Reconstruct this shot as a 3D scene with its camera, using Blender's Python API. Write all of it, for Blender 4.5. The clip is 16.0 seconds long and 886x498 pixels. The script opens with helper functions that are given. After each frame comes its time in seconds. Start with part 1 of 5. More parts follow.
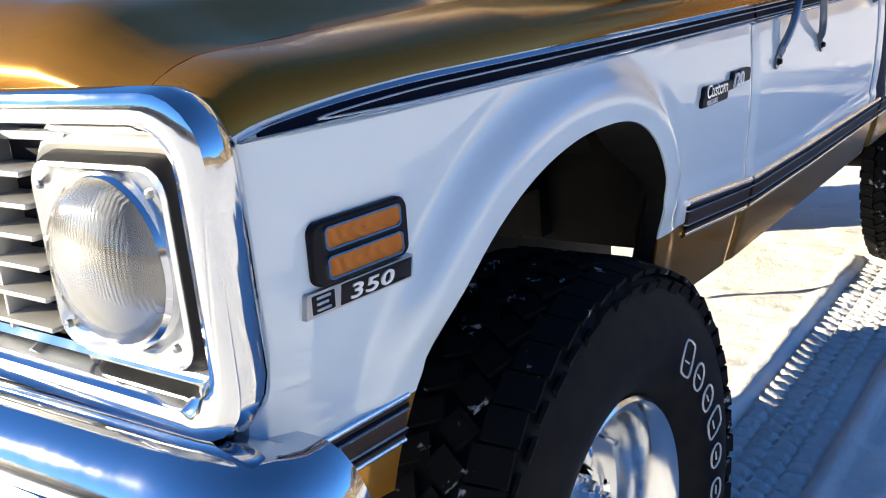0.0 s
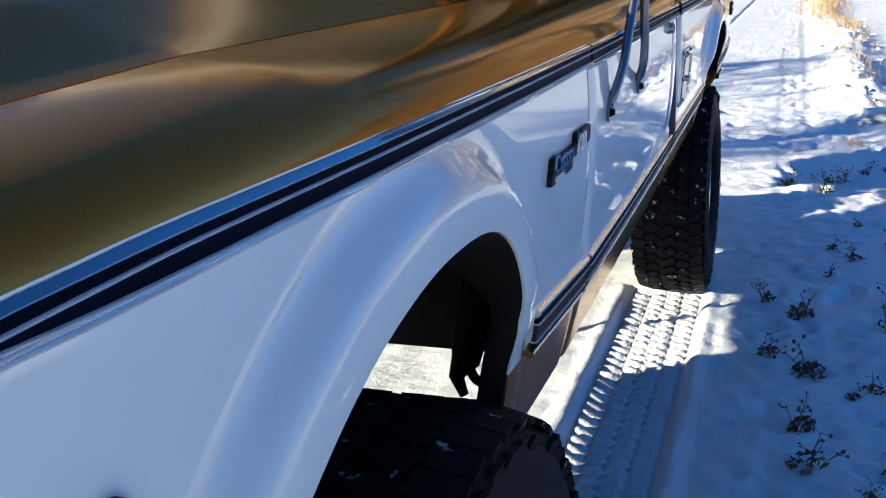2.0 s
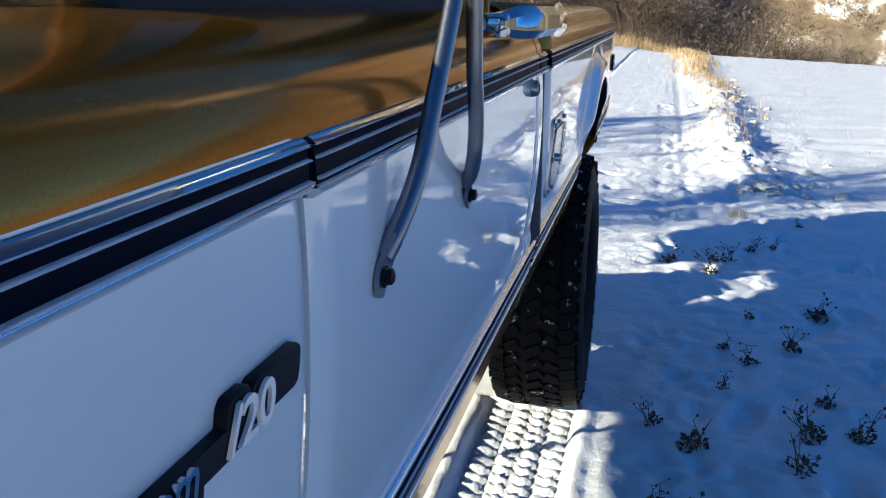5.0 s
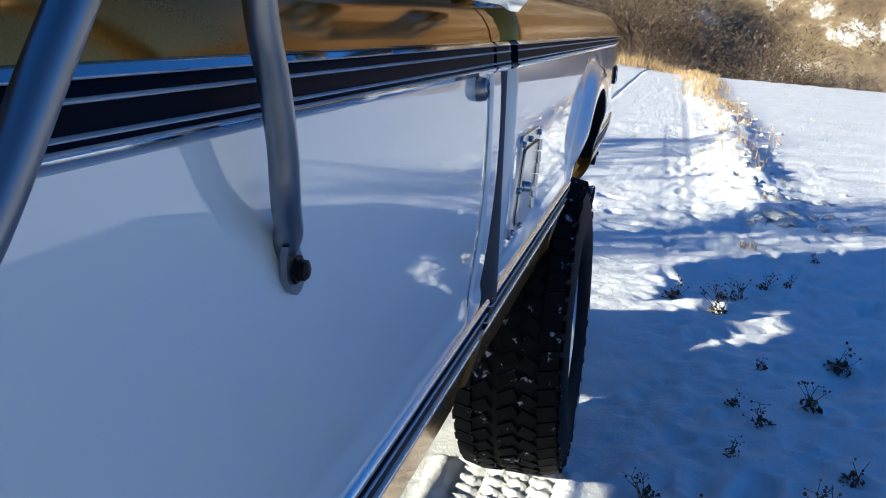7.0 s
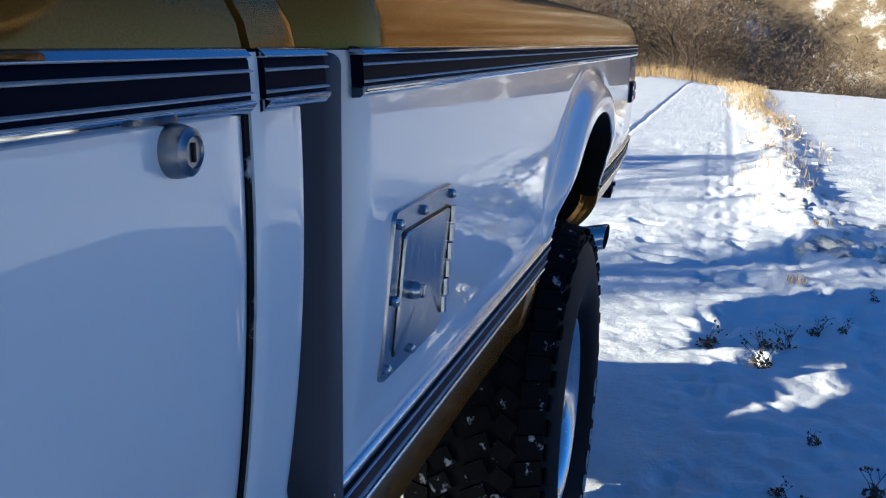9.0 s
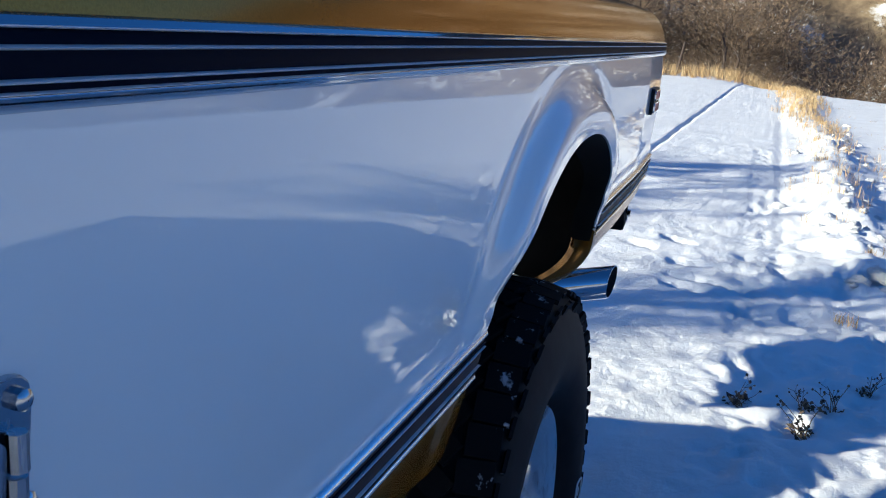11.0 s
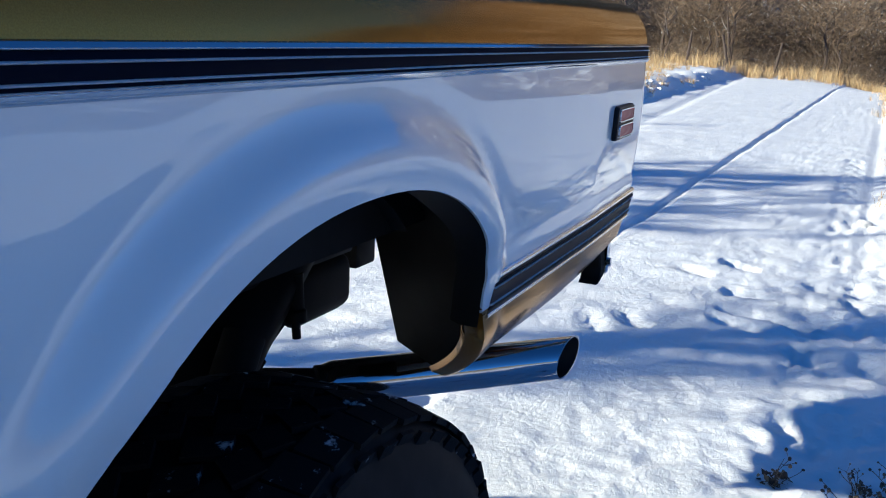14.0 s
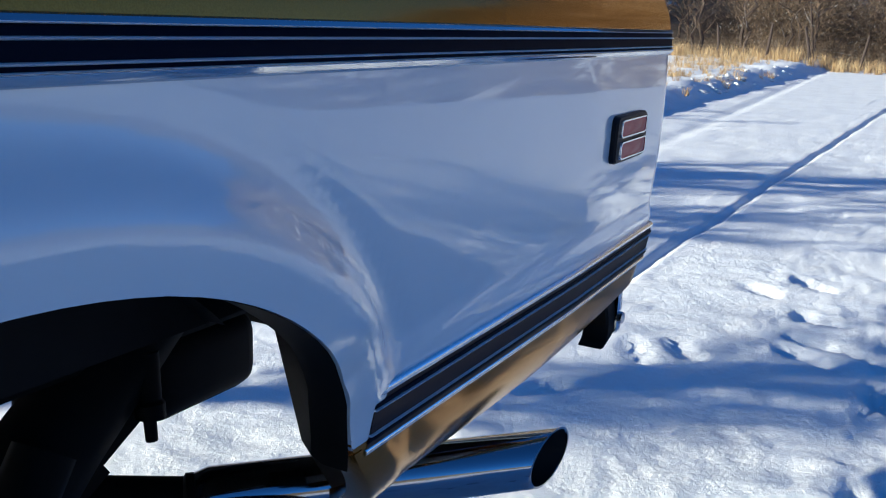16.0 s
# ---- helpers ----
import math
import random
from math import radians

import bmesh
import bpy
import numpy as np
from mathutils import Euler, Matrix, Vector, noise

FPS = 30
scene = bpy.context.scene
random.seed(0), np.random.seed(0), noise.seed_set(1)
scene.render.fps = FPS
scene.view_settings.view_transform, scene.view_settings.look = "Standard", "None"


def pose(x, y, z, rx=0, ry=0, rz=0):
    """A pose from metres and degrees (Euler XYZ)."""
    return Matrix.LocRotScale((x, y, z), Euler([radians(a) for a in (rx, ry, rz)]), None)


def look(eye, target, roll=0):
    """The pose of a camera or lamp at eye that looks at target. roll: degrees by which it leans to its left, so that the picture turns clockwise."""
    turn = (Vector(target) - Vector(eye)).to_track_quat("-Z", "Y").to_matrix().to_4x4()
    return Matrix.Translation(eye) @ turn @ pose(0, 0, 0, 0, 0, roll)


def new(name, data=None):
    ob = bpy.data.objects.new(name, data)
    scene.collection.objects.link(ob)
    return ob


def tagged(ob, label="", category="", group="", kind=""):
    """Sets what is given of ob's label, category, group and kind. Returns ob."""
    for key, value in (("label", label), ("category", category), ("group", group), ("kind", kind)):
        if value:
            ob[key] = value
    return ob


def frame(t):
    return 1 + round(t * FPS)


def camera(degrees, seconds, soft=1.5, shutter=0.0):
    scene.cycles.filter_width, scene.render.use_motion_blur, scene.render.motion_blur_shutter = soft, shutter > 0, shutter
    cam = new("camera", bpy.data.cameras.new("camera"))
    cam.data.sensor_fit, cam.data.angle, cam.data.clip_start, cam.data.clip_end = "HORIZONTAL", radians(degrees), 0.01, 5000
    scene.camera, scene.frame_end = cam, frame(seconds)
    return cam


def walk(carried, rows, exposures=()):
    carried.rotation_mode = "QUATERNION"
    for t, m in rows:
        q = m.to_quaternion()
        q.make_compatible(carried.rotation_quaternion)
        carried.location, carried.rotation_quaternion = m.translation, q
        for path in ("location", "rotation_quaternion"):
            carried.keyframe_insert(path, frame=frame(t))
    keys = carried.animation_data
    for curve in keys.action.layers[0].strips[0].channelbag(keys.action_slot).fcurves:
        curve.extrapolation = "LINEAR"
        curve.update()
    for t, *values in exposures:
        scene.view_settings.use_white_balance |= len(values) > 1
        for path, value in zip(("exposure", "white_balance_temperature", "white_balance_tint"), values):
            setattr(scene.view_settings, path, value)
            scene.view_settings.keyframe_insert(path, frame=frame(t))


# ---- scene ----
cam = camera(51.0, 16.0, soft=1.1)
PATH = [
    (0, (0.578, -3.009, 1.337), (-0.587, -1.478, 0.792), -5.4),
    (0.5, (0.472, -2.955, 1.339), (-0.546, -1.328, 0.778), -5.1),
    (1, (0.376, -2.824, 1.336), (-0.515, -1.131, 0.754), -3.9),
    (1.5, (0.328, -2.734, 1.356), (-0.454, -0.992, 0.763), -3.4),
    (2, (0.272, -2.606, 1.365), (-0.405, -0.814, 0.791), -3.4),
    (2.5, (0.236, -2.526, 1.369), (-0.353, -0.704, 0.793), -2.8),
    (3, (0.234, -2.363, 1.363), (-0.293, -0.517, 0.801), -2.2),
    (3.5, (0.238, -2.204, 1.367), (-0.249, -0.342, 0.823), -1.5),
    (4, (0.206, -2.069, 1.353), (-0.243, -0.195, 0.817), -0.5),
    (4.2, (0.187, -1.991, 1.345), (-0.249, -0.111, 0.818), -0.4),
    (6.3, (0.215, -1.436, 1.278), (-0.219, 0.456, 0.795), 1.6),
    (6.5, (0.211, -1.384, 1.27), (-0.219, 0.509, 0.789), 2.0),
    (7, (0.203, -1.261, 1.267), (-0.239, 0.632, 0.798), 1.9),
    (7.5, (0.182, -1.132, 1.269), (-0.273, 0.76, 0.807), 1.9),
    (8, (0.186, -1.032, 1.272), (-0.289, 0.855, 0.806), 2.0),
    (8.5, (0.219, -0.821, 1.267), (-0.288, 1.059, 0.807), 2.1),
    (9, (0.255, -0.664, 1.257), (-0.282, 1.212, 0.815), 1.1),
    (9.2, (0.262, -0.622, 1.258), (-0.287, 1.252, 0.821), 0.9),
    (11.3, (0.265, 0.038, 1.254), (-0.354, 1.88, 0.78), 3.7),
    (11.5, (0.292, 0.076, 1.27), (-0.336, 1.914, 0.792), 3.5),
    (12, (0.327, 0.168, 1.268), (-0.326, 1.998, 0.794), 3.4),
    (12.5, (0.361, 0.286, 1.266), (-0.33, 2.104, 0.799), 3.3),
    (13, (0.397, 0.374, 1.274), (-0.332, 2.178, 0.809), 2.9),
    (13.5, (0.422, 0.44, 1.274), (-0.346, 2.227, 0.808), 2.3),
    (14, (0.433, 0.583, 1.265), (-0.37, 2.356, 0.803), 2.3),
    (14.5, (0.444, 0.701, 1.256), (-0.387, 2.461, 0.794), 2.0),
    (15, (0.408, 0.819, 1.258), (-0.442, 2.569, 0.792), 1.8),
    (15.5, (0.384, 0.927, 1.262), (-0.495, 2.662, 0.794), 1.8),
    (16, (0.403, 1.099, 1.252), (-0.537, 2.798, 0.775), 1.9),
]
walk(cam, [(t, look(eye, target, roll)) for t, eye, target, roll in PATH], exposures=[(0.0, 2.0, 5300, 5), (0.5, 1.58, 5050, 4), (1.0, 1.50, 4850, 4), (1.5, 1.55, 4750, 4), (3.0, 1.38, 4650, 3), (4.0, 1.30, 4600, 3), (7.0, 1.28, 4600, 3), (12.0, 1.26, 4500, 3), (14.0, 1.26, 4480, 3), (16.0, 1.14, 4450, 3)])

LIGHT = Vector((0.838, 0.545, -0.300)).normalized()      # the way the sunlight travels
ELEV = math.asin(-LIGHT.z)

# ---- world and sun ----
world = bpy.data.worlds.new("sky")
scene.world = world
world.use_nodes = True
wn = world.node_tree.nodes
wl = world.node_tree.links
sky = wn.new("ShaderNodeTexSky")
sky.sky_type = 'NISHITA'
sky.sun_disc = False
sky.sun_elevation = ELEV
sky.sun_rotation = math.atan2(-LIGHT.x, -LIGHT.y)
sky.altitude = 2200.0
sky.air_density = 1.0
sky.dust_density = 0.2
sky.ozone_density = 5.0
wl.new(sky.outputs[0], wn["Background"].inputs[0])
wn["Background"].inputs[1].default_value = 0.050

sun = new("sun", bpy.data.lights.new("sun", 'SUN'))
sun.data.energy = 5.0
sun.data.angle = radians(0.55)
sun.data.color = (1.0, 0.735, 0.415)
sun.matrix_world = look((-20, -13, 8), Vector((-20, -13, 8)) + LIGHT)


# ---- materials ----
def mat(name, base, rough=0.5, metal=0.0, coat=0.0, coat_rough=0.03, spec=0.5, emit=None):
    m = bpy.data.materials.new(name)
    m.use_nodes = True
    b = m.node_tree.nodes["Principled BSDF"]
    b.inputs["Base Color"].default_value = (*base, 1)
    b.inputs["Roughness"].default_value = rough
    b.inputs["Metallic"].default_value = metal
    b.inputs["Coat Weight"].default_value = coat
    b.inputs["Coat Roughness"].default_value = coat_rough
    b.inputs["Specular IOR Level"].default_value = spec
    return m


def nd(m, kind, **values):
    n = m.node_tree.nodes.new(kind)
    for k, v in values.items():
        n.inputs[k].default_value = v
    return n


def coords(m, scale=(1, 1, 1)):
    tc = m.node_tree.nodes.new("ShaderNodeTexCoord")
    mp = nd(m, "ShaderNodeMapping", Scale=scale)
    m.node_tree.links.new(tc.outputs["Object"], mp.inputs["Vector"])
    return mp.outputs["Vector"]


def noise_node(m, scale, detail=4.0, rough=0.55, stretch=(1, 1, 1)):
    n = nd(m, "ShaderNodeTexNoise", Scale=scale, Detail=detail, Roughness=rough)
    m.node_tree.links.new(coords(m, stretch), n.inputs["Vector"])
    return n.outputs["Fac"]


def ramp(m, fac, stops):
    r = m.node_tree.nodes.new("ShaderNodeValToRGB")
    while len(r.color_ramp.elements) < len(stops):
        r.color_ramp.elements.new(0.5)
    for e, (p, c) in zip(r.color_ramp.elements, stops):
        e.position = p
        e.color = (*c, 1) if len(c) == 3 else c
    m.node_tree.links.new(fac, r.inputs["Fac"])
    return r.outputs["Color"]


def mixc(m, fac, a, b):
    n = m.node_tree.nodes.new("ShaderNodeMix")
    n.data_type = 'RGBA'
    ln = m.node_tree.links.new
    for sock, v in ((n.inputs["Factor"], fac), (n.inputs["A"], a), (n.inputs["B"], b)):
        if hasattr(v, "links"):
            ln(v, sock)
        else:
            sock.default_value = v if isinstance(v, float) else (*v, 1)
    # colour sockets carry the same labels as the float ones
    for s, v in ((n.inputs[6], a), (n.inputs[7], b)):
        if hasattr(v, "links"):
            ln(v, s)
        else:
            s.default_value = (*v, 1)
    return n.outputs[2]


def to(m, socket, name):
    m.node_tree.links.new(socket, m.node_tree.nodes["Principled BSDF"].inputs[name])


def bump(m, height, strength=0.3, dist=0.01):
    b = nd(m, "ShaderNodeBump", Strength=strength, Distance=dist)
    m.node_tree.links.new(height, b.inputs["Height"])
    to(m, b.outputs["Normal"], "Normal")
    return b


WHITE = mat("white_paint", (0.66, 0.69, 0.72), 0.35, 0.0, 1.0, 0.012)
WHITE.node_tree.nodes["Principled BSDF"].inputs["Coat IOR"].default_value = 1.62
to(WHITE, ramp(WHITE, noise_node(WHITE, 1.6, 6.0), ((0.3, (0.550, 0.635, 0.710)), (0.7, (0.595, 0.685, 0.755)))), "Base Color")
GOLD = mat("gold_metallic_paint", (0.30, 0.15, 0.03), 0.15, 0.58, 0.06, 0.012)
GOLD.node_tree.nodes["Principled BSDF"].inputs["Specular Tint"].default_value = (0.80, 0.60, 0.32, 1)
to(GOLD, ramp(GOLD, noise_node(GOLD, 900.0, 2.0), ((0.35, (0.265, 0.126, 0.015)), (0.65, (0.330, 0.160, 0.022)))), "Base Color")
CHROME = mat("chrome", (0.55, 0.57, 0.61), 0.05, 1.0)
to(CHROME, ramp(CHROME, noise_node(CHROME, 14.0, 6.0), ((0.35, (0.035,) * 3), (0.75, (0.10,) * 3))), "Roughness")
SATIN = mat("satin_metal", (0.26, 0.27, 0.29), 0.28, 1.0)
to(SATIN, ramp(SATIN, noise_node(SATIN, 300.0, 3.0, 0.6), ((0.3, (0.30,) * 3), (0.7, (0.38,) * 3))), "Roughness")
STEEL = mat("stainless_plate", (0.42, 0.44, 0.47), 0.22, 1.0)
to(STEEL, ramp(STEEL, noise_node(STEEL, 35.0, 6.0, 0.6, (1, 8, 1)), ((0.3, (0.14,) * 3), (0.7, (0.3,) * 3))), "Roughness")
ALLOY = mat("polished_alloy", (0.72, 0.73, 0.74), 0.16, 1.0)
to(ALLOY, ramp(ALLOY, noise_node(ALLOY, 25.0, 6.0), ((0.3, (0.10,) * 3), (0.7, (0.26,) * 3))), "Roughness")
LINEMETAL = mat("bright_line_metal", (0.86, 0.88, 0.92), 0.30, 0.45)
LAMPLENS = mat("ribbed_headlamp_glass", (0.93, 0.92, 0.84), 0.10, 0.0, 1.0, 0.02)
LAMPLENS.node_tree.nodes["Principled BSDF"].inputs["Transmission Weight"].default_value = 0.85
wave = nd(LAMPLENS, "ShaderNodeTexWave", Scale=70.0, Distortion=0.5)
LAMPLENS.node_tree.links.new(coords(LAMPLENS), wave.inputs["Vector"])
bump(LAMPLENS, wave.outputs["Fac"], 0.3, 0.0010)
SILVERPAINT = mat("bright_silver", (0.80, 0.80, 0.78), 0.26, 0.85)
GREY_PLASTIC = mat("silver_grille_plastic", (0.50, 0.50, 0.49), 0.35, 0.4)
BLACKGLOSS = mat("black_trim_insert", (0.003, 0.005, 0.014), 0.5, 0.0, 0.0, 0.05, 0.02)
BROWNVINYL = mat("dark_brown_insert", (0.030, 0.021, 0.020), 0.55, 0.0, 0.0, 0.03, 0.12)
to(BROWNVINYL, ramp(BROWNVINYL, noise_node(BROWNVINYL, 30.0, 8.0, 0.6, (1, 0.15, 3)), ((0.3, (0.022, 0.016, 0.016)), (0.7, (0.042, 0.029, 0.026)))), "Base Color")
BLACKMETAL = mat("black_chassis_paint", (0.012, 0.012, 0.013), 0.7, 0.0, 0.0, 0.03, 0.15)
to(BLACKMETAL, ramp(BLACKMETAL, noise_node(BLACKMETAL, 9.0, 7.0), ((0.35, (0.004,) * 3), (0.85, (0.014, 0.013, 0.012)))), "Base Color")
# white paint deep in the cab-to-bed gap, its shade put into the colour
GAP_SHADE = mat("gap_shade_grey", (0.075, 0.085, 0.105), 0.6, 0.0, 0.0, 0.05, 0.1)
RUBBER = mat("tyre_rubber", (0.008, 0.008, 0.009), 0.75, 0.0, 0.0, 0.03, 0.10)
snowbits = ramp(RUBBER, noise_node(RUBBER, 26.0, 5.0, 0.6), ((0.63, (0, 0, 0)), (0.69, (1, 1, 1))))
to(RUBBER, mixc(RUBBER, snowbits, (0.007, 0.007, 0.008), (0.42, 0.43, 0.45)), "Base Color")
bump(RUBBER, noise_node(RUBBER, 160.0, 3.0), 0.15, 0.004)
SIDEWALL = mat("tyre_sidewall", (0.008, 0.008, 0.009), 0.65, 0.0, 0.0, 0.03, 0.12)
to(SIDEWALL, ramp(SIDEWALL, noise_node(SIDEWALL, 18.0, 7.0), ((0.4, (0.006, 0.006, 0.007)), (0.8, (0.015, 0.015, 0.015)))), "Base Color")
LETTERWHITE = mat("raised_white_marks", (0.62, 0.62, 0.60), 0.6)
AMBER = mat("amber_lens", (0.36, 0.115, 0.004), 0.25, 0.0, 0.15, 0.03, 0.25)
wave = nd(AMBER, "ShaderNodeTexWave", Scale=220.0, Distortion=0.0)
AMBER.node_tree.links.new(coords(AMBER), wave.inputs["Vector"])
bump(AMBER, wave.outputs["Fac"], 0.5, 0.002)
REDLENS = mat("faded_red_lens", (0.46, 0.09, 0.09), 0.4, 0.0, 0.0, 0.03, 0.2)
wave = nd(REDLENS, "ShaderNodeTexWave", Scale=200.0)
REDLENS.node_tree.links.new(coords(REDLENS), wave.inputs["Vector"])
bump(REDLENS, wave.outputs["Fac"], 0.4, 0.002)
WINDOW = mat("window_glass", (0.03, 0.04, 0.04), 0.02, 0.0)
SEAT = mat("dark_interior", (0.03, 0.025, 0.022), 0.8)
TIPCHROME = mat("exhaust_chrome", (0.42, 0.44, 0.48), 0.09, 1.0)
BADGEBLACK = mat("badge_black", (0.010, 0.010, 0.013), 0.42, 0.0, 0.0, 0.03, 0.12)
TRIMCHROME = mat("soft_chrome_trim", (0.80, 0.82, 0.85), 0.2, 1.0)
to(TRIMCHROME, ramp(TRIMCHROME, noise_node(TRIMCHROME, 40.0, 4.0), ((0.3, (0.16,) * 3), (0.7, (0.24,) * 3))), "Roughness")
BADGEWHITE = mat("badge_white", (0.75, 0.75, 0.76), 0.35)
BADGESILVER = mat("badge_silver", (0.45, 0.46, 0.48), 0.3, 0.9)

SNOW = mat("snow", (0.88, 0.89, 0.90), 0.55, 0.0, 0.0, 0.03, 0.3)
to(SNOW, ramp(SNOW, noise_node(SNOW, 3.0, 9.0, 0.65), ((0.25, (0.80, 0.80, 0.80)), (0.6, (0.90, 0.905, 0.91)))), "Base Color")
addn = SNOW.node_tree.nodes.new("ShaderNodeMath")
addn.operation = 'MULTIPLY_ADD'
SNOW.node_tree.links.new(noise_node(SNOW, 28.0, 8.0, 0.65), addn.inputs[0])
addn.inputs[1].default_value = 0.6
SNOW.node_tree.links.new(noise_node(SNOW, 220.0, 3.0, 0.6), addn.inputs[2])
bump(SNOW, addn.outputs[0], 0.8, 0.016)
DRYGRASS = mat("dry_grass", (0.42, 0.27, 0.09), 0.8)
info = DRYGRASS.node_tree.nodes.new("ShaderNodeNewGeometry")
to(DRYGRASS, ramp(DRYGRASS, info.outputs["Random Per Island"], ((0.0, (0.34, 0.21, 0.08)), (0.6, (0.54, 0.38, 0.17)), (1.0, (0.68, 0.54, 0.30)))), "Base Color")
WEED = mat("dead_weed", (0.06, 0.042, 0.028), 0.85)
info = WEED.node_tree.nodes.new("ShaderNodeNewGeometry")
to(WEED, ramp(WEED, info.outputs["Random Per Island"], ((0.0, (0.055, 0.042, 0.032)), (0.6, (0.14, 0.10, 0.062)), (1.0, (0.30, 0.21, 0.11)))), "Base Color")
TWIG = mat("bare_twigs", (0.13, 0.085, 0.05), 0.9)
info = TWIG.node_tree.nodes.new("ShaderNodeNewGeometry")
to(TWIG, ramp(TWIG, info.outputs["Random Per Island"], ((0.0, (0.055, 0.040, 0.029)), (0.5, (0.115, 0.079, 0.050)), (0.85, (0.18, 0.126, 0.073)), (0.95, (0.25, 0.17, 0.10)), (0.985, (0.36, 0.35, 0.34)))), "Base Color")
BARK = mat("bark", (0.07, 0.05, 0.038), 0.9)

# the ground: snow near by, brown brush with snow in it on the far slopes
GROUND = mat("snowy_ground", (0.88, 0.89, 0.90), 0.6, 0.0, 0.0, 0.03, 0.25)
gl = GROUND.node_tree.links
snowcol = ramp(GROUND, noise_node(GROUND, 2.2, 9.0, 0.65), ((0.25, (0.80, 0.80, 0.80)), (0.6, (0.90, 0.905, 0.91))))
hillcol = ramp(GROUND, noise_node(GROUND, 0.35, 9.0, 0.7), ((0.30, (0.07, 0.052, 0.034)), (0.46, (0.17, 0.124, 0.072)), (0.55, (0.25, 0.19, 0.108)), (0.63, (0.72, 0.71, 0.68))))
attr = GROUND.node_tree.nodes.new("ShaderNodeAttribute")
attr.attribute_name = "brush"
to(GROUND, mixc(GROUND, attr.outputs["Fac"], snowcol, hillcol), "Base Color")
addn = GROUND.node_tree.nodes.new("ShaderNodeMath")
addn.operation = 'MULTIPLY_ADD'
gl.new(noise_node(GROUND, 24.0, 9.0, 0.65), addn.inputs[0])
addn.inputs[1].default_value = 0.7
mulg = GROUND.node_tree.nodes.new("ShaderNodeMath")
mulg.operation = 'MULTIPLY'
mulg.inputs[1].default_value = 0.14
gl.new(noise_node(GROUND, 260.0, 3.0, 0.6), mulg.inputs[0])
gl.new(mulg.outputs[0], addn.inputs[2])
bump(GROUND, addn.outputs[0], 0.75, 0.022)


# ---- mesh helpers ----
def mesh_from(name, verts, faces, mats, indices=None, smooth=True, sharp=40):
    me = bpy.data.meshes.new(name)
    me.from_pydata([tuple(v) for v in verts], [], faces)
    for m in (mats if isinstance(mats, (list, tuple)) else [mats]):
        me.materials.append(m)
    if indices is not None:
        me.polygons.foreach_set("material_index", indices)
    if smooth:
        me.polygons.foreach_set("use_smooth", [True] * len(me.polygons))
        me.set_sharp_from_angle(angle=radians(sharp))
    me.update()
    return me


def part(name, bm, material, parent, label="", smooth=True, sharp=40):
    """A bmesh or a mesh becomes one mesh object under its thing or part."""
    if isinstance(bm, bmesh.types.BMesh):
        me = bpy.data.meshes.new(name)
        bmesh.ops.recalc_face_normals(bm, faces=bm.faces)
        bm.to_mesh(me)
        bm.free()
        for m in (material if isinstance(material, (list, tuple)) else [material]):
            me.materials.append(m)
        if smooth:
            me.polygons.foreach_set("use_smooth", [True] * len(me.polygons))
            me.set_sharp_from_angle(angle=radians(sharp))
    else:
        me = bm
    ob = new(name, me)
    if parent is not None:
        ob.parent = parent
    if label:
        tagged(ob, label)
    return ob


def thing(name, label, category, group="", at=(0, 0, 0), kind=""):
    ob = new(name)
    ob.location = at
    ob.empty_display_size = 0.2
    return tagged(ob, label, category, group, kind)


def box(bm, c, s, bevel=0.0, rot=None, seg=2):
    m = Matrix.Translation(c) @ (rot.to_4x4() if rot else Matrix()) @ Matrix.Diagonal((*s, 1))
    r = bmesh.ops.create_cube(bm, size=1.0, matrix=m)
    if bevel:
        es = list({e for v in r["verts"] for e in v.link_edges})
        bmesh.ops.bevel(bm, geom=es, offset=bevel, segments=seg, affect='EDGES', profile=0.5)
    return bm


def tube(bm, pts, radius, n=10, cap=True):
    """A round bar along a polyline; radius may be a list."""
    pts = [Vector(p) for p in pts]
    rad = radius if isinstance(radius, (list, tuple)) else [radius] * len(pts)
    rings = []
    side = None
    for i, p in enumerate(pts):
        d = (pts[min(i + 1, len(pts) - 1)] - pts[max(i - 1, 0)]).normalized()
        if side is None:
            side = d.orthogonal().normalized()
        side = (side - d * side.dot(d)).normalized()
        up = d.cross(side)
        rings.append([bm.verts.new(p + (side * math.cos(a) + up * math.sin(a)) * rad[i]) for a in (2 * math.pi * k / n for k in range(n))])
    for a, b in zip(rings, rings[1:]):
        for k in range(n):
            bm.faces.new((a[k], a[(k + 1) % n], b[(k + 1) % n], b[k]))
    if cap:
        bm.faces.new(rings[0][::-1])
        bm.faces.new(rings[-1])
    return bm


def smooth_line(pts, n=6):
    """A Catmull-Rom line through the points."""
    pts = [Vector(p) for p in pts]
    ext = [pts[0] * 2 - pts[1]] + pts + [pts[-1] * 2 - pts[-2]]
    out = []
    for i in range(1, len(ext) - 2):
        a, b, c, d = ext[i - 1:i + 3]
        for k in range(n):
            t = k / n
            out.append(0.5 * ((2 * b) + (c - a) * t + (2 * a - 5 * b + 4 * c - d) * t * t + (3 * b - a - 3 * c + d) * t ** 3))
    out.append(pts[-1])
    return out


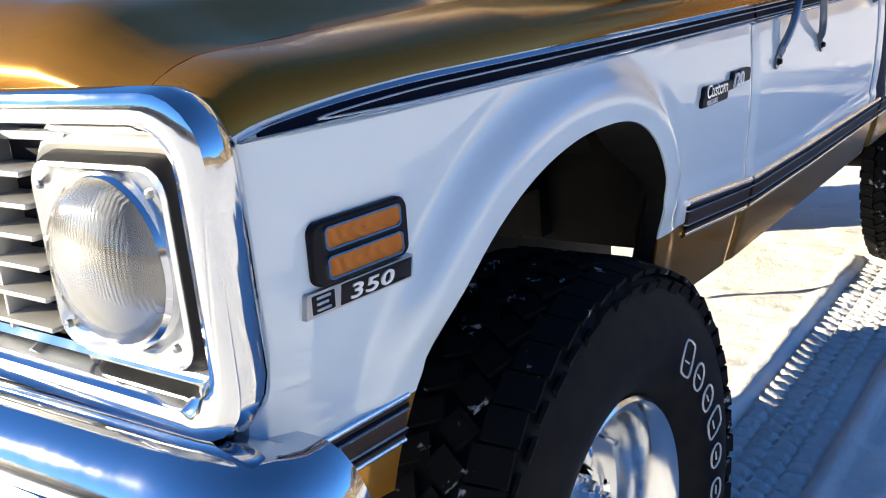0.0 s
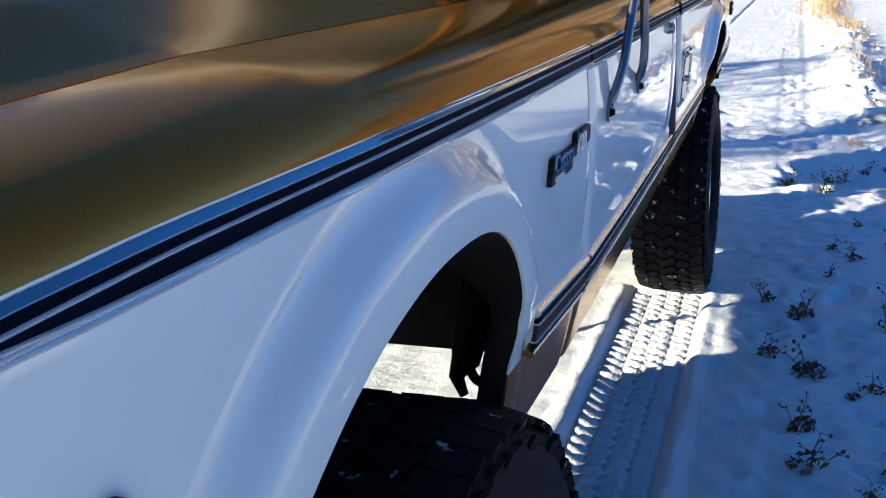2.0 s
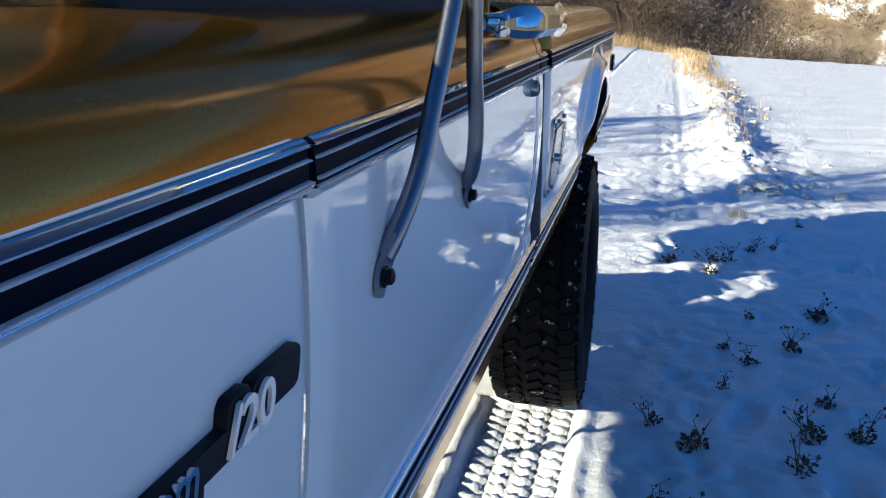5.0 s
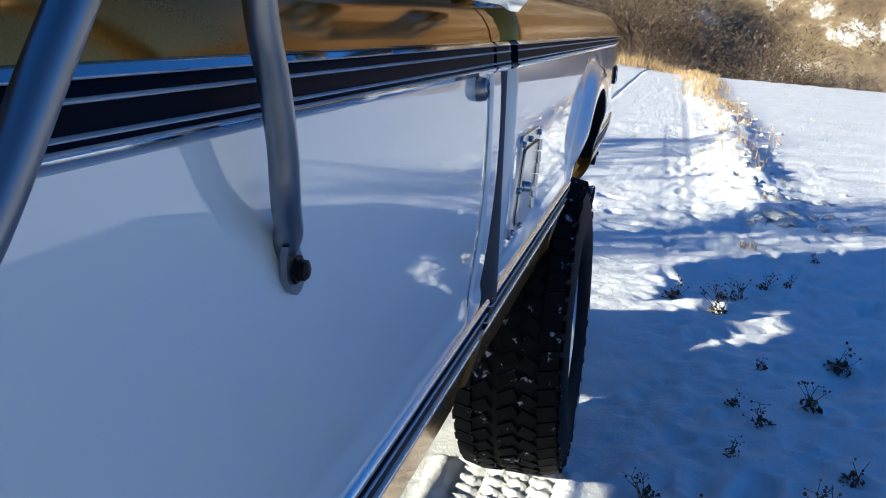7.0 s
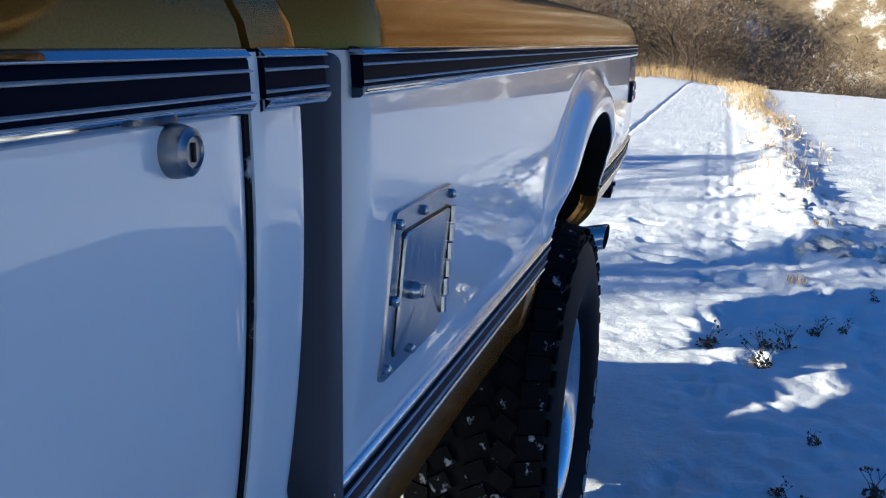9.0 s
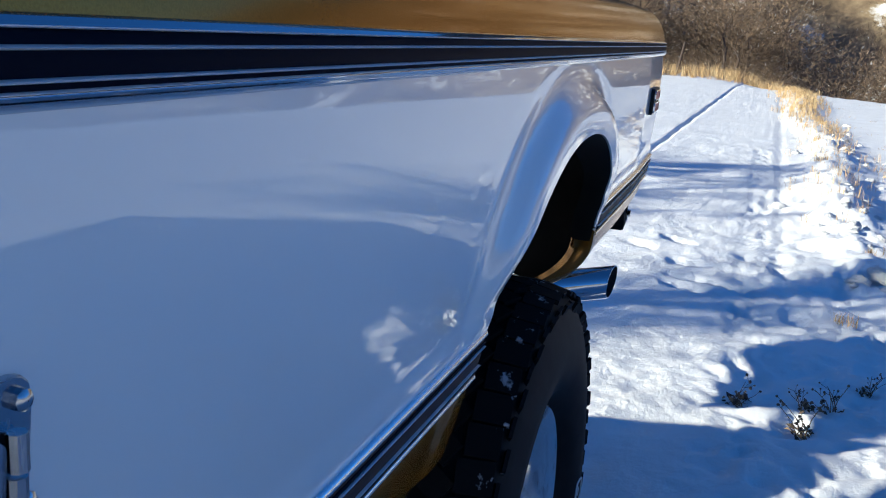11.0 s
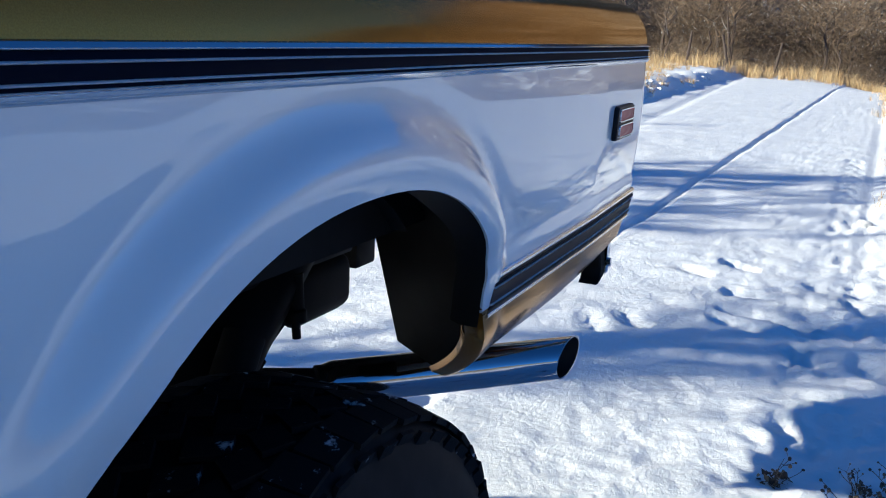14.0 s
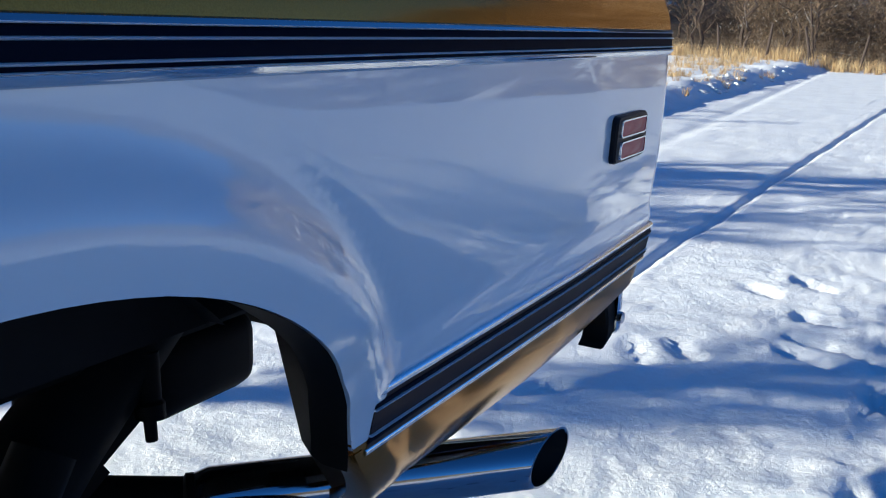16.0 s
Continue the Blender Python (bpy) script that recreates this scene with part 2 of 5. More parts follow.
def lathe(bm, profile, centre, axis='X', n=48):
    """Turns a profile of (along the axis, radius) round an axis."""
    rings = []
    for a, r in profile:
        ring = []
        for k in range(n):
            t = 2 * math.pi * k / n
            c, s = r * math.cos(t), r * math.sin(t)
            v = (a, c, s) if axis == 'X' else ((c, a, s) if axis == 'Y' else (c, s, a))
            ring.append(bm.verts.new(Vector(centre) + Vector(v)))
        rings.append(ring)
    for p, q in zip(rings, rings[1:]):
        for k in range(n):
            bm.faces.new((p[k], p[(k + 1) % n], q[(k + 1) % n], q[k]))
    return rings


def sstep(a, b, v):
    t = min(1.0, max(0.0, (v - a) / (b - a)))
    return t * t * (3 - 2 * t)


def table(v, rows):
    if v <= rows[0][0]:
        return rows[0][1]
    for (a, p), (b, q) in zip(rows, rows[1:]):
        if v <= b:
            t = (v - a) / (b - a)
            return p + (q - p) * t
    return rows[-1][1]


# ---- ground ----
def lug(x, y):
    """Pressed tread pattern, 0 to 1, in the wheel track."""
    u = (x + 0.165) / 0.135
    if abs(u) > 1.0:
        return 0.0
    s = y / 0.058 + (0.5 if u > 0 else 0.0)
    if abs(u) > 0.5:
        s += 0.35 * abs(u)
    else:
        s += 0.9 * u + 0.3
    f = s - math.floor(s) + 0.12 * noise.noise((x * 30, y * 30, 0.0))
    saw = f / 0.62 if f < 0.62 else max(0.0, 1 - (f - 0.62) / 0.16)
    gap = sstep(0.02, 0.08, abs(abs(u) - 0.5)) * sstep(0.0, 0.05, abs(u))
    return saw * (0.25 + 0.75 * gap)


PRINTS = [(random.uniform(0.15, 1.5), random.uniform(0.2, 6.0), random.uniform(-0.4, 0.4)) for _ in range(34)]
PRINTS += [(-0.04, 5.42, 1.2), (-0.38, 5.77, 0.9), (-0.16, 6.02, 1.0), (-0.60, 4.55, 0.5), (-0.45, 4.67, 0.7), (-0.02, 5.10, 1.3), (-0.03, 4.88, 1.1), (0.24, 4.98, 0.8), (0.30, 4.55, 0.2), (0.34, 3.66, 0.4), (-0.75, 4.0, -0.6), (-0.9, 3.4, 0.3), (-1.3, 4.8, 1.0)]


def ground_z(x, y):
    """Height of the snow."""
    d = math.hypot(x, y)
    z = 0.012 * noise.noise((x * 1.3, y * 1.3, 0.0))
    if d < 30:
        z += 0.010 * noise.noise((x * 5.0, y * 5.0, 4.0)) + 0.005 * noise.noise((x * 14.0, y * 14.0, 9.0))
    rough = max(sstep(-0.05, 0.30, x), (0.27 + 0.45 * sstep(-0.9, -1.5, x)) * sstep(1.6, 2.6, y)) * (1 - 0.8 * sstep(6.0, 14.0, y))
    if rough > 0.01 and d < 9:
        z += rough * 0.008 * noise.noise((x * 22.0, y * 22.0, 11.0)) + rough * 0.034 * min(0.0, 0.10 - abs(noise.noise((x * 9.0, y * 9.0, 31.0))))
    if rough > 0.01:
        lumpy = noise.noise((x * 3.2, y * 3.2, 20.0)) + 0.9 * (0.35 - abs(noise.noise((x * 6.5, y * 6.5, 2.0)))) + 0.45 * noise.noise((x * 13.0, y * 13.0, 6.0))
        z += rough * 0.017 * lumpy
    # wheel track of the truck
    if -0.40 < x < 0.06 and -9.0 < y < 1.25:
        t = sstep(0.17, 0.135, abs(x + 0.165))
        z = z * (1 - 0.7 * t) - 0.016 * t + 0.024 * t * (lug(x, y) - 0.5)
        z += 0.012 * math.exp(-((abs(x + 0.165) - 0.19) / 0.028) ** 2)
    if -2.02 < x < -1.62 and -9.0 < y < 1.25:
        z -= 0.016 * sstep(0.17, 0.135, abs(x + 1.835))
    if 3.9 < y < 12.0 and abs(x - 0.31) < 0.11:
        u = (x - 0.31) / 0.11
        f = (y / 0.075 + 0.8 * abs(u)) % 1.0
        z -= 0.014 * (1 - u ** 4) * (0.35 + 0.65 * (f < 0.5)) * sstep(3.9, 4.6, y)
    # old ruts along the lane
    if y > 2.8:
        for cx, w, dep in ((-0.98 + 0.015 * (y - 8.0) + 0.03 * noise.noise((0.0, y, 5.0)), 0.031, 0.034), (0.42 + 0.008 * y, 0.06, 0.012), (-2.1 - 0.06 * (y - 4), 0.10, 0.025)):
            z -= dep * math.exp(-((x - cx) / w) ** 2) * sstep(2.8, 4.5, y)
    if d < 9:
        for px, py, pa in PRINTS:
            ex, ey = x - px, y - py
            if abs(ex) < 0.22 and abs(ey) < 0.22:
                u = ex * math.cos(pa) + ey * math.sin(pa)
                v = -ex * math.sin(pa) + ey * math.cos(pa)
                q = (u / 0.055) ** 2 + (v / 0.13) ** 2
                q = math.sqrt(q) + 0.25 * noise.noise((x * 12, y * 12, 3.0))
                z += -0.026 * sstep(1.25, 0.80, q) + 0.003 * math.exp(-((q - 1.45) / 0.3) ** 2)
    # ploughed edge on one side, snow bank on the other
    if y > 4.5:
        b = math.exp(-((x - 1.02 - 0.10 * math.sin(y * 0.6)) / 0.26) ** 2) * sstep(4.8, 6.5, y) * (1 - sstep(24, 34, y))
        z += b * (0.10 + 0.09 * noise.noise((x * 2.5, y * 2.5, 7.0)) + 0.05 * noise.noise((x * 7.0, y * 7.0, 7.0)))
        bx = -3.25 - 0.02 * y
        z += 0.26 * sstep(bx, bx - 0.9, x) * sstep(6.0, 11.0, y) * (1 + 0.5 * noise.noise((x * 0.8, y * 0.8, 3.0)))
        z += 0.08 * math.exp(-((x - bx + 0.55) / 0.35) ** 2) * sstep(6, 11, y) * (0.5 + noise.noise((x * 3, y * 3, 1.0)))
    # the field falls away, and slopes rise beyond it
    crest = 30.0 - 1.1 * max(0.0, x)
    crest = max(crest, 14.0)
    if x > -2:
        z -= 0.16 * max(0.0, y - crest) * sstep(-2, 4, x) * (1 - sstep(55, 75, y))
    z -= 0.05 * max(0.0, x - 14.0) * (1 - sstep(40, 60, x))
    rise = max(0.0, math.hypot(max(0, x + 10), max(0, y)) - 62.0)
    if rise > 0:
        steep = sstep(0.78, 0.96, y / math.hypot(x + 10, y))
        z += (15.0 + 45.0 * steep) * (1 - math.exp(-rise / (34.0 + 16.0 * steep))) * (1 + 0.30 * noise.noise((x * 0.03, y * 0.03, 5.0))) + 1.3 * noise.noise((x * 0.09, y * 0.09, 8.0)) * sstep(0, 12, rise)
    # unseen ridge towards the sun, added as something dark for the paint to reflect
    back = max(0.0, math.hypot(min(0, x + 6), min(0, y - 10) * 0.6) - 34.0)
    z += 13.0 * (1 - math.exp(-back / 30.0)) * (1 + 0.12 * noise.noise((x * 0.04, y * 0.04, 15.0)))
    wood = sstep(34, 60, y) * sstep(-4, -16, x)
    z += wood * 26.0 * (1 - math.exp(-max(0.0, y - 34) / 60.0))
    return z


def axis_lines(parts_):
    out = []
    for a, b, step in parts_:
        n = max(1, round((b - a) / step))
        out += [a + (b - a) * k / n for k in range(n)]
    return out + [parts_[-1][1]]


GX = axis_lines([(-900, -120, 60), (-120, -30, 4), (-30, -8, 1.2), (-8, -4.2, 0.2), (-4.2, -2.2, 0.07), (-2.2, -1.25, 0.06), (-1.25, -0.70, 0.022), (-0.70, -0.42, 0.05), (-0.42, 0.07, 0.012), (0.07, 1.4, 0.022), (1.4, 1.8, 0.04), (1.8, 4, 0.15), (4, 12, 0.6), (12, 40, 2.5), (40, 130, 6), (130, 900, 60)])
GY = axis_lines([(-900, -120, 60), (-120, -20, 5), (-20, -4, 0.8), (-4, -1.5, 0.1), (-1.5, 1.3, 0.012), (1.3, 4.0, 0.024), (4.0, 6.5, 0.04), (6.5, 14, 0.09), (14, 36, 0.4), (36, 60, 1.2), (60, 150, 3.5), (150, 900, 60)])
gv = [(x, y, ground_z(x, y)) for y in GY for x in GX]
nx = len(GX)
gf = [(j * nx + i, j * nx + i + 1, (j + 1) * nx + i + 1, (j + 1) * nx + i) for j in range(len(GY) - 1) for i in range(nx - 1)]
gm = mesh_from("ground", gv, gf, GROUND, sharp=180)
brush = gm.attributes.new("brush", 'FLOAT', 'POINT')


def brush_amount(x, y):
    far = sstep(50, 66, math.hypot(max(0, x + 10), max(0, y)))
    wood = sstep(35, 41, y + 1.5 * noise.noise((x * 0.2, y * 0.2, 0))) * sstep(3, -2, x)
    back = sstep(30, 40, math.hypot(min(0, x + 6), min(0, y - 10) * 0.6))
    return max(far, wood, back)


brush.data.foreach_set("value", [brush_amount(v[0], v[1]) for v in gv])
tagged(new("ground", gm), "snow-covered ground with wheel tracks, footprints and far brushy slopes", "ground", kind="structure")

# ---- the truck ----
truck = thing("pickup_truck", "lifted two-tone white and gold classic pickup parked on snow", "truck")
HALF = -1.0      # the truck's middle line


ARCH_FOOT = 0.80


def arch_line(yc, a0, n0, a1, n1, top):
    """Outline of a wheel opening, from its front foot over the top to its rear foot."""
    pts = [(yc - a0, 0.60), (yc - a0, 0.70)]
    for k in range(49):
        t = math.pi * (1 - k / 48)
        c, q = math.cos(t), math.sin(t)
        a, n = (a0, n0) if c < 0 else (a1, n1)
        pts.append((yc + a * math.copysign(abs(c) ** (2 / n), c), ARCH_FOOT + (top - ARCH_FOOT) * abs(q) ** (2 / n)))
    return pts + [(yc + a1, 0.70), (yc + a1, 0.60)]


ARCH_F = (-1.905, 0.400, 2.0, 0.246, 2.8, 1.138)
ARCH_R = (1.330, 0.385, 2.2, 0.382, 2.2, 1.111)
AXLE_F, AXLE_R = -1.88, 1.362


def inside(y, z, arch):
    yc, a0, n0, a1, n1, top = arch
    if z >= top:
        return False
    h = max(0.0, (z - ARCH_FOOT) / (top - ARCH_FOOT))
    a, n = (a0, n0) if y < yc else (a1, n1)
    u = abs(y - yc) / a
    return u < 1.0 and (z < ARCH_FOOT or u ** n + h ** n < 1.0)


LINES = {ARCH_F: arch_line(*ARCH_F), ARCH_R: arch_line(*ARCH_R)}


def nearest(y, z, line):
    best = (9.0, (y, z))
    for (a, b), (c, d) in zip(line, line[1:]):
        ux, uz = c - a, d - b
        q = ux * ux + uz * uz
        t = min(1.0, max(0.0, ((y - a) * ux + (z - b) * uz) / q)) if q else 0.0
        p, r = a + t * ux, b + t * uz
        e = math.hypot(y - p, z - r)
        if e < best[0]:
            best = (e, (p, r))
    return best


PLAN = [(-2.60, -0.062), (-2.53, -0.045), (-2.42, -0.033), (-2.29, -0.022), (-2.0, -0.012), (-1.6, -0.004), (-1.2, 0.0), (0.0, 0.0), (2.2, 0.0), (2.55, -0.010)]


def side_x(y, z, flare=True):
    """The body's side: how far out it stands at a place along and a height."""
    x = table(y, PLAN) + 0.004 - 0.38 * (z - 1.15) ** 2
    if flare:
        if z < 1.0:
            foot = trim_z(y)
            x += 0.0055 * (1 - sstep(foot + 0.010, foot + 0.034, z))
        for arch, line in LINES.items():
            if abs(y - arch[0]) < arch[1] + 0.16:
                d = 0.0 if inside(y, z, arch) else nearest(y, z, line)[0]
                low = 0.15 + 0.85 * sstep(0.91, 1.03, z)
                x += 0.028 * low * (1 - sstep(0.040, 0.082, d)) - 0.003 * low * math.exp(-((d - 0.094) / 0.014) ** 2) + 0.002 * low * (1 - sstep(0.0, 0.02, d)) * -1
    return x


def panel(name, y0, y1, zlo, zhi, parent, mats, split=None, arch=None, step=0.012, label="", ends=(0.006, 0.006), depth=0.02, extra=None, mirror=False, sweep=None):
    """A body panel over a stretch of the side, with its wheel opening cut out and its edges turned in."""
    ny, nz = max(2, round((y1 - y0) / step)), max(2, round((1.25 - 0.74) / step))
    bm = bmesh.new()
    grid = []
    for i in range(ny + 1):
        y = y0 + (y1 - y0) * i / ny
        col = []
        a, b = (zlo(y) if callable(zlo) else zlo), (zhi(y) if callable(zhi) else zhi)
        for j in range(nz + 1):
            z = a + (b - a) * j / nz
            yy, zz = y, z
            if arch and inside(y, z, arch):
                e, (yy, zz) = nearest(y, z, LINES[arch])
                if e > 0.05:
                    col.append(None)
                    continue
            x = side_x(yy, zz)
            if sweep:
                yy += sweep(yy, zz)
            for dist, amount in ((y - y0, ends[0]), (y1 - y, ends[1])):
                if dist < 0.008 and amount:
                    x -= amount * (1 - max(0.0, dist) / 0.008) ** 2
            if extra:
                x += extra(yy, zz)
            col.append(bm.verts.new((x if not mirror else 2 * HALF - x, yy, zz)))
        grid.append(col)
    for i in range(ny):
        for j in range(nz):
            q = [grid[i][j], grid[i + 1][j], grid[i + 1][j + 1], grid[i][j + 1]]
            if None in q:
                continue
            if arch:
                cy = sum(v.co.y for v in q) / 4
                cz = sum(v.co.z for v in q) / 4
                if inside(cy, cz, arch):
                    continue
            f = bm.faces.new(q)
            if split is not None:
                f.material_index = 1 if sum(v.co.z for v in q) / 4 < split else 0
    bmesh.ops.remove_doubles(bm, verts=bm.verts, dist=0.0008)
    loose = [v for v in bm.verts if not v.link_faces]
    bmesh.ops.delete(bm, geom=loose, context='VERTS')
    edges = [e for e in bm.edges if e.is_boundary]
    r = bmesh.ops.extrude_edge_only(bm, edges=edges)
    for v in r["geom"]:
        if isinstance(v, bmesh.types.BMVert):
            v.co.x += -depth if not mirror else depth
    return part(name, bm, mats, parent, label, sharp=38)


def belt_top(y):
    """Upper edge of the belt moulding, drawn down to a point at the front."""
    t = min(1.0, max(0.0, (y + 2.478) / 0.27))
    return 1.2262 + 0.0243 * math.sin(t * math.pi / 2) ** 0.55


def low_edge(y):
    return table(y, [(-2.6, 0.815), (-2.3, 0.79), (-1.7, 0.765), (-1.2, 0.745), (0.9, 0.75), (1.6, 0.715), (1.78, 0.720), (2.0, 0.757), (2.55, 0.848)])


def trim_z(y):
    """Top of the lower moulding."""
    return table(y, [(-2.6, 0.915), (-2.2, 0.916), (-1.6, 0.956), (-1.54, 0.952), (-1.2, 0.920), (-0.8, 0.913), (0.0, 0.910), (1.0, 0.914), (1.69, 0.944), (2.55, 0.952)])


def foot_sweep(y, z):
    """Behind the rear wheel the lower edge of the opening runs off to the rear."""
    if y < 1.5 or z > 0.90:
        return 0.0
    return 0.165 * ((0.90 - z) / 0.18) ** 1.4 * (1 - sstep(1.70, 2.25, y))


SPLIT = 0.895
two = [WHITE, GOLD]
for mirror in (False, True):
    side = "left" if not mirror else "right"
    panel("front_fender_side", -2.497, -1.243, low_edge, lambda y: belt_top(y) + 0.001, truck, two, 0.911, ARCH_F, step=0.012 if not mirror else 0.03, label="glossy white front fender with flared wheel opening and gold lower edge", mirror=mirror)
    panel("door_side", -1.232, -0.185, lambda y: 0.895, 1.2475, truck, WHITE, step=0.018 if not mirror else 0.04, label="glossy white lower door skin", mirror=mirror)
    panel("rocker_panel", -1.232, -0.06, lambda y: 0.745, 0.893, truck, GOLD, step=0.02 if not mirror else 0.04, label="gold rocker panel below the door", mirror=mirror)
    panel("cab_corner_side", -0.178, -0.050, 0.89, 1.2475, truck, WHITE, step=0.006 if not mirror else 0.02, ends=(0.003, 0.0), extra=lambda y, z: -0.12 * sstep(-0.125, -0.045, y) ** 1.5, label="white cab corner curving inwards", mirror=mirror)
    panel("bed_side", -0.026, 2.54, low_edge, 1.2475, truck, two, SPLIT, ARCH_R, step=0.012 if not mirror else 0.03, ends=(0.0, 0.006), extra=lambda y, z: -0.034 * (1 - min(1.0, max(0.0, (y + 0.026) / 0.030))) ** 2 - (4.0 * max(0.0, 0.86 - z) ** 2 if y > 1.5 else 0.0), sweep=foot_sweep, depth=0.006, label="glossy white bed side with flared wheel opening and gold lower edge", mirror=mirror)


# shade in the gap between cab and bed, added as a grey post
for sgn in (0, 1):
    bm = bmesh.new()
    box(bm, (-0.075 if sgn == 0 else 2 * HALF + 0.075, -0.036, 1.068), (0.142, 0.020, 0.356), 0.009, seg=3)
    part("gap_shade_post", bm, GAP_SHADE, truck, "grey post standing in for the shade in the gap between cab and bed")


def loft(rows, close=False):
    """A bmesh skin over rows of points."""
    bm = bmesh.new()
    vs = [[bm.verts.new(p) for p in r] for r in rows]
    n = len(rows[0])
    for a, b in zip(vs, vs[1:]):
        for k in range(n if close else n - 1):
            bm.faces.new((a[k], a[(k + 1) % n], b[(k + 1) % n], b[k]))
    return bm


def seam_x(y):
    return table(y, [(-2.5, -0.130), (-2.3, -0.158), (-1.2, -0.160)])


def seam_z(y):
    return table(y, [(-2.50, 1.262), (-2.475, 1.278), (-2.45, 1.287), (-2.42, 1.2935), (-2.38, 1.296), (-2.3, 1.298), (-2.0, 1.314), (-1.2, 1.322)])


def fender_top(y, v):
    """The gold upper fender from the belt line (0) to the hood's edge (1)."""
    x0 = side_x(y, 1.25, False)
    p0, p1, p2, p3 = (x0, belt_top(y) - 0.001), (x0 - 0.004, 1.25 + 0.55 * (seam_z(y) - 1.25)), (x0 - 0.05, seam_z(y) - 0.006), (seam_x(y), seam_z(y))
    k = 1 - v
    x = k ** 3 * p0[0] + 3 * k * k * v * p1[0] + 3 * k * v * v * p2[0] + v ** 3 * p3[0]
    z = k ** 3 * p0[1] + 3 * k * k * v * p1[1] + 3 * k * v * v * p2[1] + v ** 3 * p3[1]
    return x, z


def hood_top(y, v):
    xs = seam_x(y) - 0.006
    x = xs + (HALF - xs) * v
    z = seam_z(y) + 0.005 * sstep(0.0, 0.03, v) + 0.042 * sstep(0.02, 0.20, v) + 0.062 * math.sin(min(1.0, v) * math.pi / 2) ** 1.3
    t = min(1.0, max(0.0, (y + 2.497) / (0.085 + 0.05 * min(1.0, 4 * v))))
    lip = 1.264 + 0.010 * min(1.0, 2.5 * v) ** 0.7
    return x, lip + (z - lip) * (1 - (1 - t) ** 2.9) ** (1 / 2.9)


ys = [-2.497 + 1.262 * (k / 80) ** 1.5 for k in range(81)]
for sgn in (0, 1):
    fl = (lambda x: x) if sgn == 0 else (lambda x: 2 * HALF - x)
    part("fender_top", loft([[(fl(fender_top(y, v / 14)[0]), y, fender_top(y, v / 14)[1]) for v in range(15)] + [(fl(seam_x(y)), y, fender_top(y, 1)[1] - 0.02)] for y in ys]), GOLD, truck, "gold metallic upper fender")
hys = [-2.497 + 1.252 * (k / 70) ** 1.9 for k in range(71)]
part("hood", loft([[(x, y, z) for x, z in [(seam_x(y) - 0.006, seam_z(y) - 0.02)] + [hood_top(y, v / 16) for v in range(17)] + [(2 * HALF - hood_top(y, v / 16)[0], hood_top(y, v / 16)[1]) for v in range(15, -1, -1)] + [(2 * HALF - seam_x(y) + 0.006, seam_z(y) - 0.02)]] for y in hys]), GOLD, truck, "gold metallic hood")
bm = bmesh.new()
box(bm, (HALF, -1.85, 1.08), (0.70, 1.00, 0.30), 0.05)
part("engine_block", bm, BLACKMETAL, truck)
sect = [hood_top(-1.246, v / 16) for v in range(17)]
sect = [(-0.10, 1.26), (-0.13, 1.318)] + sect
sect = [(x, z - 0.004) for x, z in sect] + [(2 * HALF - x, z - 0.004) for x, z in sect[-2::-1]]
bm = loft([[(x, y, z + up * (abs(x - HALF) < 0.80)) for x, z in sect] for y, up in ((-1.241, 0.0), (-1.20, 0.022), (-1.13, 0.046), (-1.04, 0.060))])
part("cowl", bm, GOLD, truck, "gold cowl below the windscreen")


# black rubber seal in the gap behind the door
part("door_seal", loft([[(side_x(-0.18, z) - dx, y, z) for dx, y in ((0.03, -0.1845), (0.0045, -0.1845), (0.0045, -0.1785), (0.03, -0.1785))] for z in [0.897 + 0.0352 * k for k in range(11)]]), RUBBER, truck, "black rubber door seal")

# upper door, cab and roof
def cab_skin(y, v):
    """Gold skin above the belt line: up to the window sill."""
    x, z = fender_top(-1.238, v)
    return x + side_x(y, 1.25, False) - side_x(-1.238, 1.25, False), z


for sgn in (0, 1):
    fl = (lambda x: x) if sgn == 0 else (lambda x: 2 * HALF - x)
    for nm, a, b, ins in (("door_upper", -1.238, -0.188, 0.0), ("cab_corner_upper", -0.178, -0.050, 0.12)):
        rows = []
        for k in range(25):
            y = a + (b - a) * k / 24
            off = -ins * sstep(-0.125, -0.045, y) ** 1.5 if ins else 0.0
            sill = sstep(-1.238, -1.02, y)
            rows.append([(fl(cab_skin(y, v / 8)[0] + off), y, cab_skin(y, v / 8)[1]) for v in range(9)] + [(fl(cab_skin(y, 1)[0] - 0.020 + off), y, 1.322 + 0.016 * sill), (fl(cab_skin(y, 1)[0] - 0.042 + off), y, 1.323 + 0.045 * sill), (fl(cab_skin(y, 1)[0] - 0.07 + off), y, 1.323 + 0.049 * sill), (fl(cab_skin(y, 1)[0] - 0.07 + off), y, 1.25)])
        bm = loft(rows)
        bm.verts.ensure_lookup_table()
        bm.faces.new(bm.verts[:13])
        part(nm, bm, GOLD, truck, "gold metallic upper panel")
    bm = bmesh.new()
    for p in ([(-0.25, -1.06, 1.37), (-0.20, -0.80, 1.78)], [(-0.17, -0.12, 1.33), (-0.20, -0.14, 1.78)], [(-0.20, -0.80, 1.78), (-0.20, -0.12, 1.78)], [(-0.15, -0.98, 1.36), (-0.18, -0.80, 1.74)]):
        tube(bm, [(fl(x), y, z) for x, y, z in p], 0.028, 8)
    part("window_pillar", bm, GOLD, truck)
    bm = loft([[(fl(-0.215), -1.10, 1.370), (fl(-0.215), -0.10, 1.370)], [(fl(-0.235), -0.80, 1.76), (fl(-0.235), -0.14, 1.76)]])
    part("side_window", bm, WINDOW, truck, "dark side window glass")
